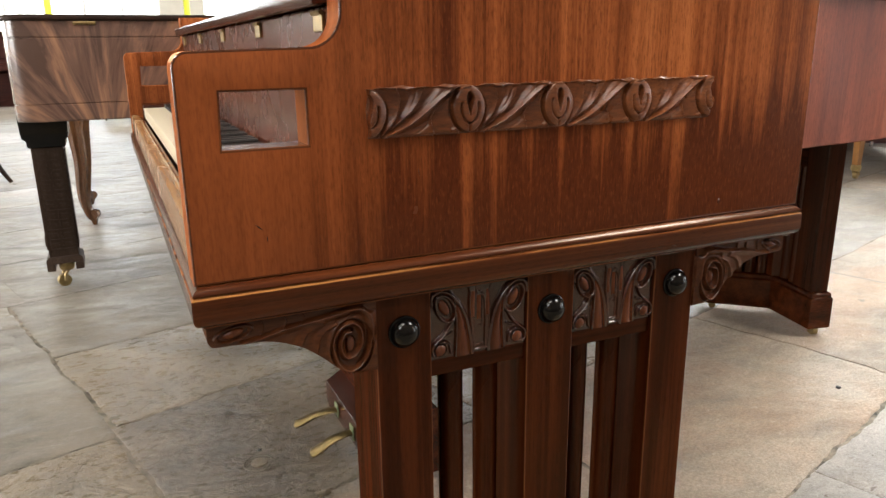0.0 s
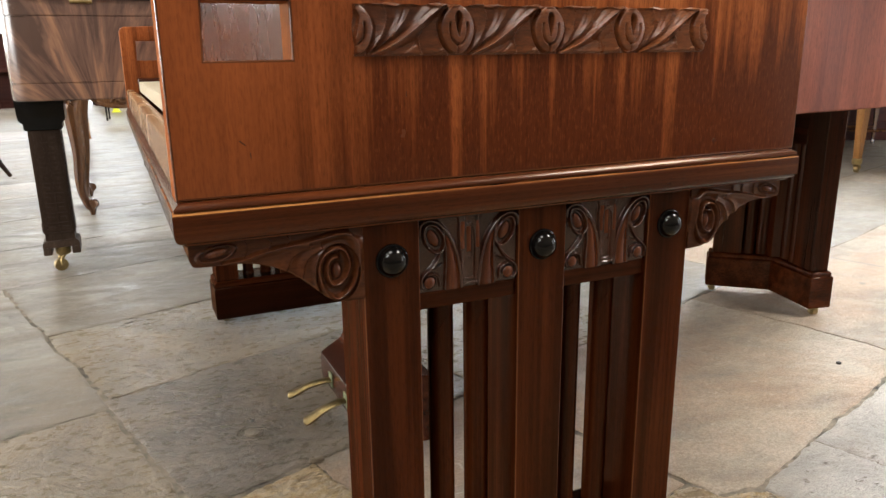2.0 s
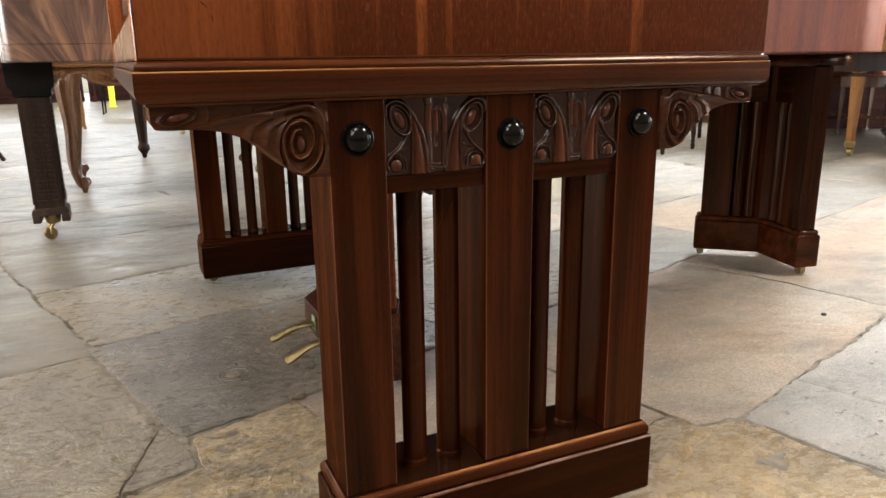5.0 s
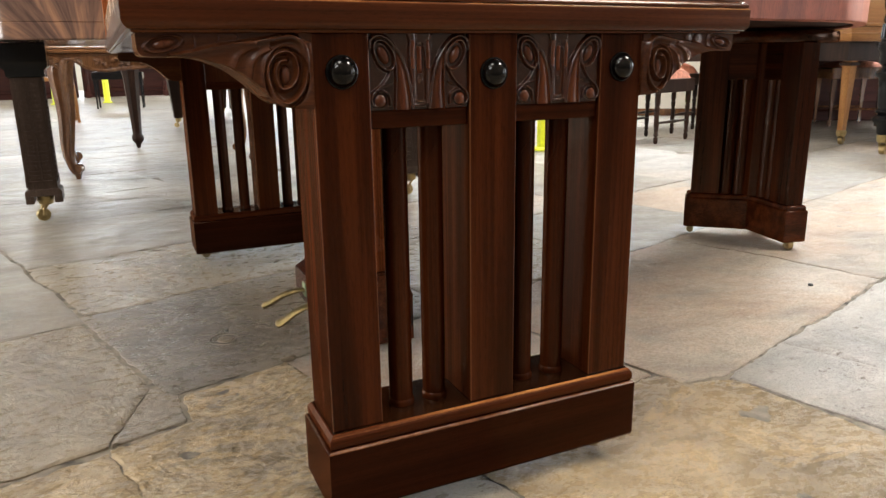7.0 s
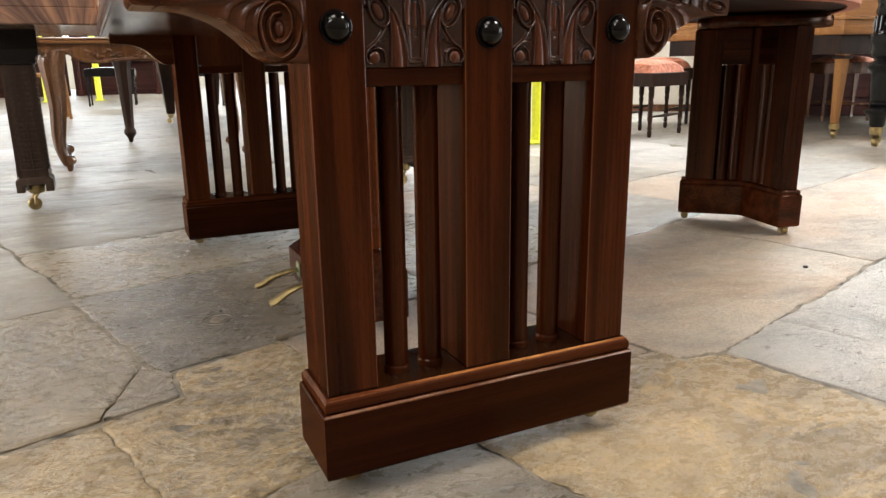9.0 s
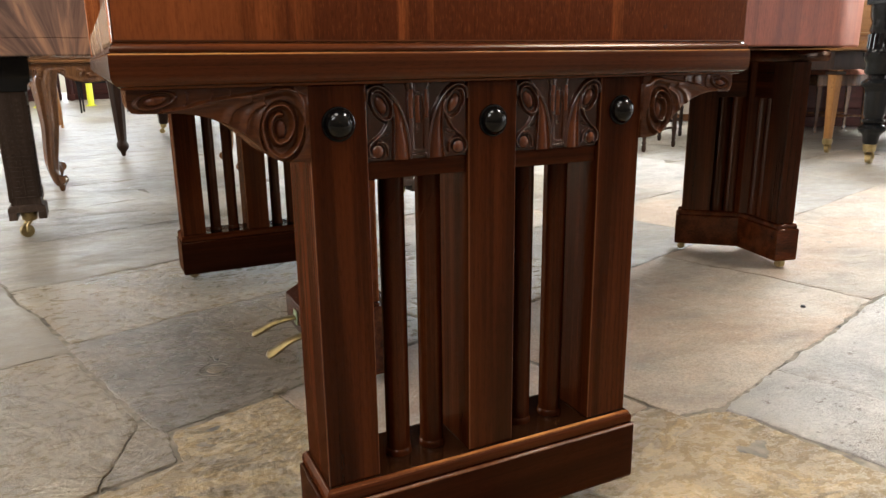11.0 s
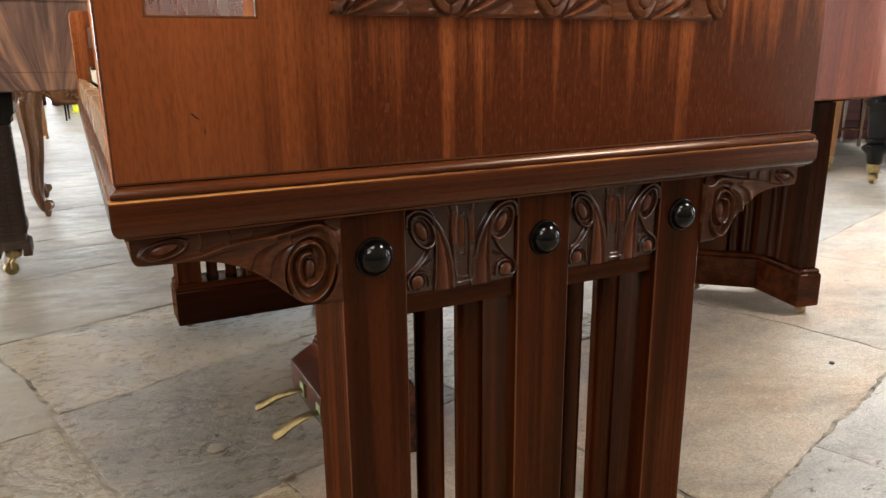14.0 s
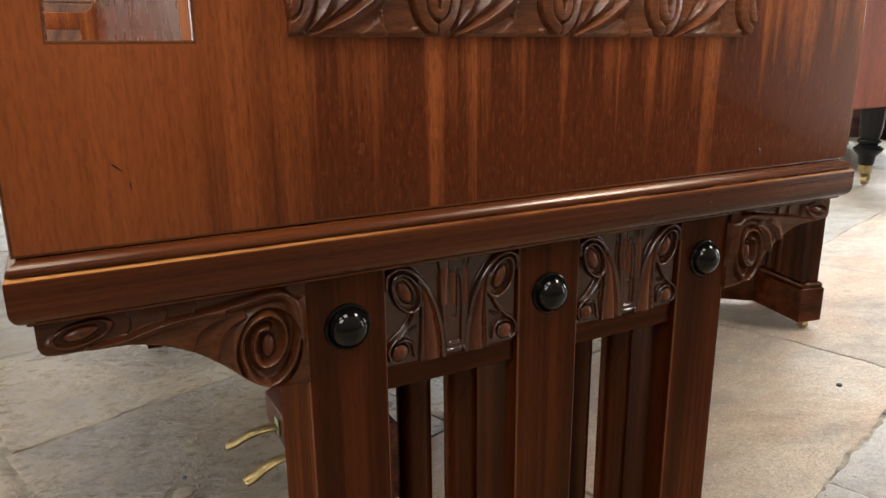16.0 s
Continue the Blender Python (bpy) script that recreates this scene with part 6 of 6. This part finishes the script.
near = [(oblong(0.445, 1.15, 1.142, 1.700), stone_shaded_slate), (oblong(0.455, 1.62, 1.708, 2.235), stone_grey), (oblong(-0.55, 0.445, 1.664, 2.75), stone_hall),
        (((-0.555, 1.052), (0.300, 1.030), (0.434, 1.656), (-0.555, 1.656)), stone_grey, {"right": [(0.434, 1.205)]}), (((0.305, 1.026), (0.430, 1.034), (0.455, 1.132), (0.432, 1.195)), stone_shaded_slate),
        (((-0.555, 0.30), (0.285, 0.30), (0.292, 1.005), (-0.555, 1.046)), stone_ochre), (oblong(-0.55, 0.285, -0.15, 0.295), stone_shaded_slate), (((0.290, 0.680), (0.665, 0.680), (0.665, 1.137), (0.296, 1.014)), stone_ochre, {"top": [(0.437, 1.028), (0.464, 1.126)]}),
        (oblong(0.29, 0.665, -0.1, 0.675), stone_shaded_slate), (((0.67, -0.15), (1.200, -0.15), (1.230, 0.482), (0.67, 0.594)), stone_ochre, {"top": [(1.136, 0.592), (1.150, 0.528)]}),
        (oblong(0.67, 1.140, 0.600, 1.135), stone_sand), (((1.152, 0.538), (2.10, 0.505), (2.10, 1.135), (1.150, 1.135)), stone_sand, {"bottom": [(1.238, 0.502)]}), (oblong(1.235, 1.478, -0.1, 0.495), stone_blue), (oblong(1.485, 2.3, -0.1, 0.495), stone_blue),
        (oblong(1.155, 1.78, 1.142, 1.700), stone_grey), (oblong(1.785, 2.505, 1.142, 1.700), stone_hall), (oblong(2.105, 2.93, 0.505, 1.135), stone_sand), (oblong(0.455, 1.37, 2.245, 2.85), stone_hall), (oblong(1.625, 2.4, 1.708, 2.235), stone_sand)]
for corners, mat, *more in near:
    flagstone(corners, mat, bends=more[0] if more else None)


rng = random.Random(7)
spare = {0.50: (2.935, 8.5), 1.085: (2.51, 8.5), 1.72: (2.405, 8.5)}
courses = [(-2.9, -2.0), (-2.0, -1.2), (-1.2, -0.6), (-0.6, -0.15), (-0.15, 0.495), (0.50, 1.08), (1.085, 1.715), (1.72, 2.24), (2.245, 2.85), (2.855, 3.45), (3.455, 4.1), (4.105, 4.8), (4.805, 5.4), (5.405, 6.1), (6.105, 6.9), (6.905, 7.6), (7.605, 8.4), (8.405, 9.5), (9.505, 10.7), (10.705, 12.0), (12.005, 13.4), (13.405, 15.0), (15.005, 17.0), (17.005, 19.4)]
for v0, v1 in courses:
    for s0, s1 in (((2.30, 8.5), (-3.5, -0.55)) if v0 < 0.6 and v0 > -0.2 else ((spare.get(v0, (1.375, 8.5))[0] if v0 < 2.3 and v0 > 0 else -3.0, 8.5), (-3.5, -0.56)) if 0.4 < v0 < 2.3 else ((-3.0, 8.5 if v0 < 8 else 10.0),)):
        u = s0
        if v0 == 2.245:
            continue
        while u < s1 - 0.2:
            w = min(rng.uniform(0.55, 1.15) * (1.0 if v0 < 8 else 1.6), s1 - u)
            if (TURN_U * (u + w) + TURN_V * v1).y < Y0 or (TURN_U * u + TURN_V * v0).y > Y1:
                u += w
                continue
            # Unseen stones behind the camera are dark, to cut light bounced at the piano.
            flagstone(oblong(u, u + w, v0, v1), rng.choice([stone_shaded_slate] if v0 < -0.1 else [stone_sand, stone_hall, stone_hall] if v0 < 1.2 and u > 1 else [stone_hall] * 4 + [stone_blue]), fine=False)
            u += w
for s0, s1 in ((-3.0, 0.44), (1.375, 8.5)):
    u = s0
    while u < s1 - 0.05:
        w = min(rng.uniform(0.6, 1.1), s1 - u)
        flagstone(oblong(u, u + w, 2.245, 2.85), rng.choice([stone_hall, stone_hall, stone_blue]), fine=False)
        u += w

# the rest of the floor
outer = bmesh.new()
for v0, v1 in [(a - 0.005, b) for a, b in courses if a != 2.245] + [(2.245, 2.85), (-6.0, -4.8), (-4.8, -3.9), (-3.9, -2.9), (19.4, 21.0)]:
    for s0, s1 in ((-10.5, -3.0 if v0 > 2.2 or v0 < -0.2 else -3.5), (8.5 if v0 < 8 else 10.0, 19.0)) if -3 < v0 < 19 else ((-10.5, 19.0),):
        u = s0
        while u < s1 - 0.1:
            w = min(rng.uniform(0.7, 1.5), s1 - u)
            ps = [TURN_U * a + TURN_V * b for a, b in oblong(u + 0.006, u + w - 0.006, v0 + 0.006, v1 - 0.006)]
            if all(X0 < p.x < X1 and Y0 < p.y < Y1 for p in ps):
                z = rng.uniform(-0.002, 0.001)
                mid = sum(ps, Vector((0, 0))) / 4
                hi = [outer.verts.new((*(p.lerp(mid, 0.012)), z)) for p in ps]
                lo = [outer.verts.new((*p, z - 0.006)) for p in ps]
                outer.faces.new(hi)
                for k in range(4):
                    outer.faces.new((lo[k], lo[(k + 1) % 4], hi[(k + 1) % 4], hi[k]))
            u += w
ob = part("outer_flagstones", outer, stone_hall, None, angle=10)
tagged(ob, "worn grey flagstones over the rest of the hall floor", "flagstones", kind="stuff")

# small things let into and lying on the stones
bmp = turned([(0.017, -0.004), (0.018, 0.0022), (0.016, 0.0034), (0.004, 0.0030)], 24, (0.222, 1.445, 0))
part("stone_plug", bmp, stone_grey, floor, "round stone plug let into a flagstone")
ringb = bmesh.new()
loop = [(0.219 + 0.030 * math.cos(a) + 0.002 * math.sin(3 * a), 1.445 + 0.030 * math.sin(a) + 0.002 * math.cos(2 * a), 0.0022) for a in (2 * math.pi * k / 28 for k in range(26))]
tube(loop, [0.0012 + 0.0012 * abs(math.sin(k * 1.3)) for k in range(len(loop))], 6, ringb, 0.6)
part("mortar_ring", ringb, mortar, floor, "ring of pale mortar round the plug")
for x, y, r in ((0.231, 1.498, 0.0045), (1.651, 1.145, 0.0065)):
    part("iron_peg", turned([(r, -0.004), (r, 0.0015), (r * 0.7, 0.003), (r * 0.2, 0.0032)], 10, (x, y, 0)), sharp_black, floor, "small black iron peg")
pebble = root("pebble", "whitish broken stone chip lying in a floor joint", "stone", (0.319, 1.277, 0))
pbm = bmesh.new()
bmesh.ops.create_icosphere(pbm, subdivisions=2, radius=1)
for w in pbm.verts:
    k = 1 + 0.35 * noise.noise(w.co * 1.7)
    w.co = Vector((w.co.x * 0.017 * k, w.co.y * 0.010 * k, 0.0035 + w.co.z * 0.006 * k))
part("chip", pbm, stone_grey, pebble, angle=20)
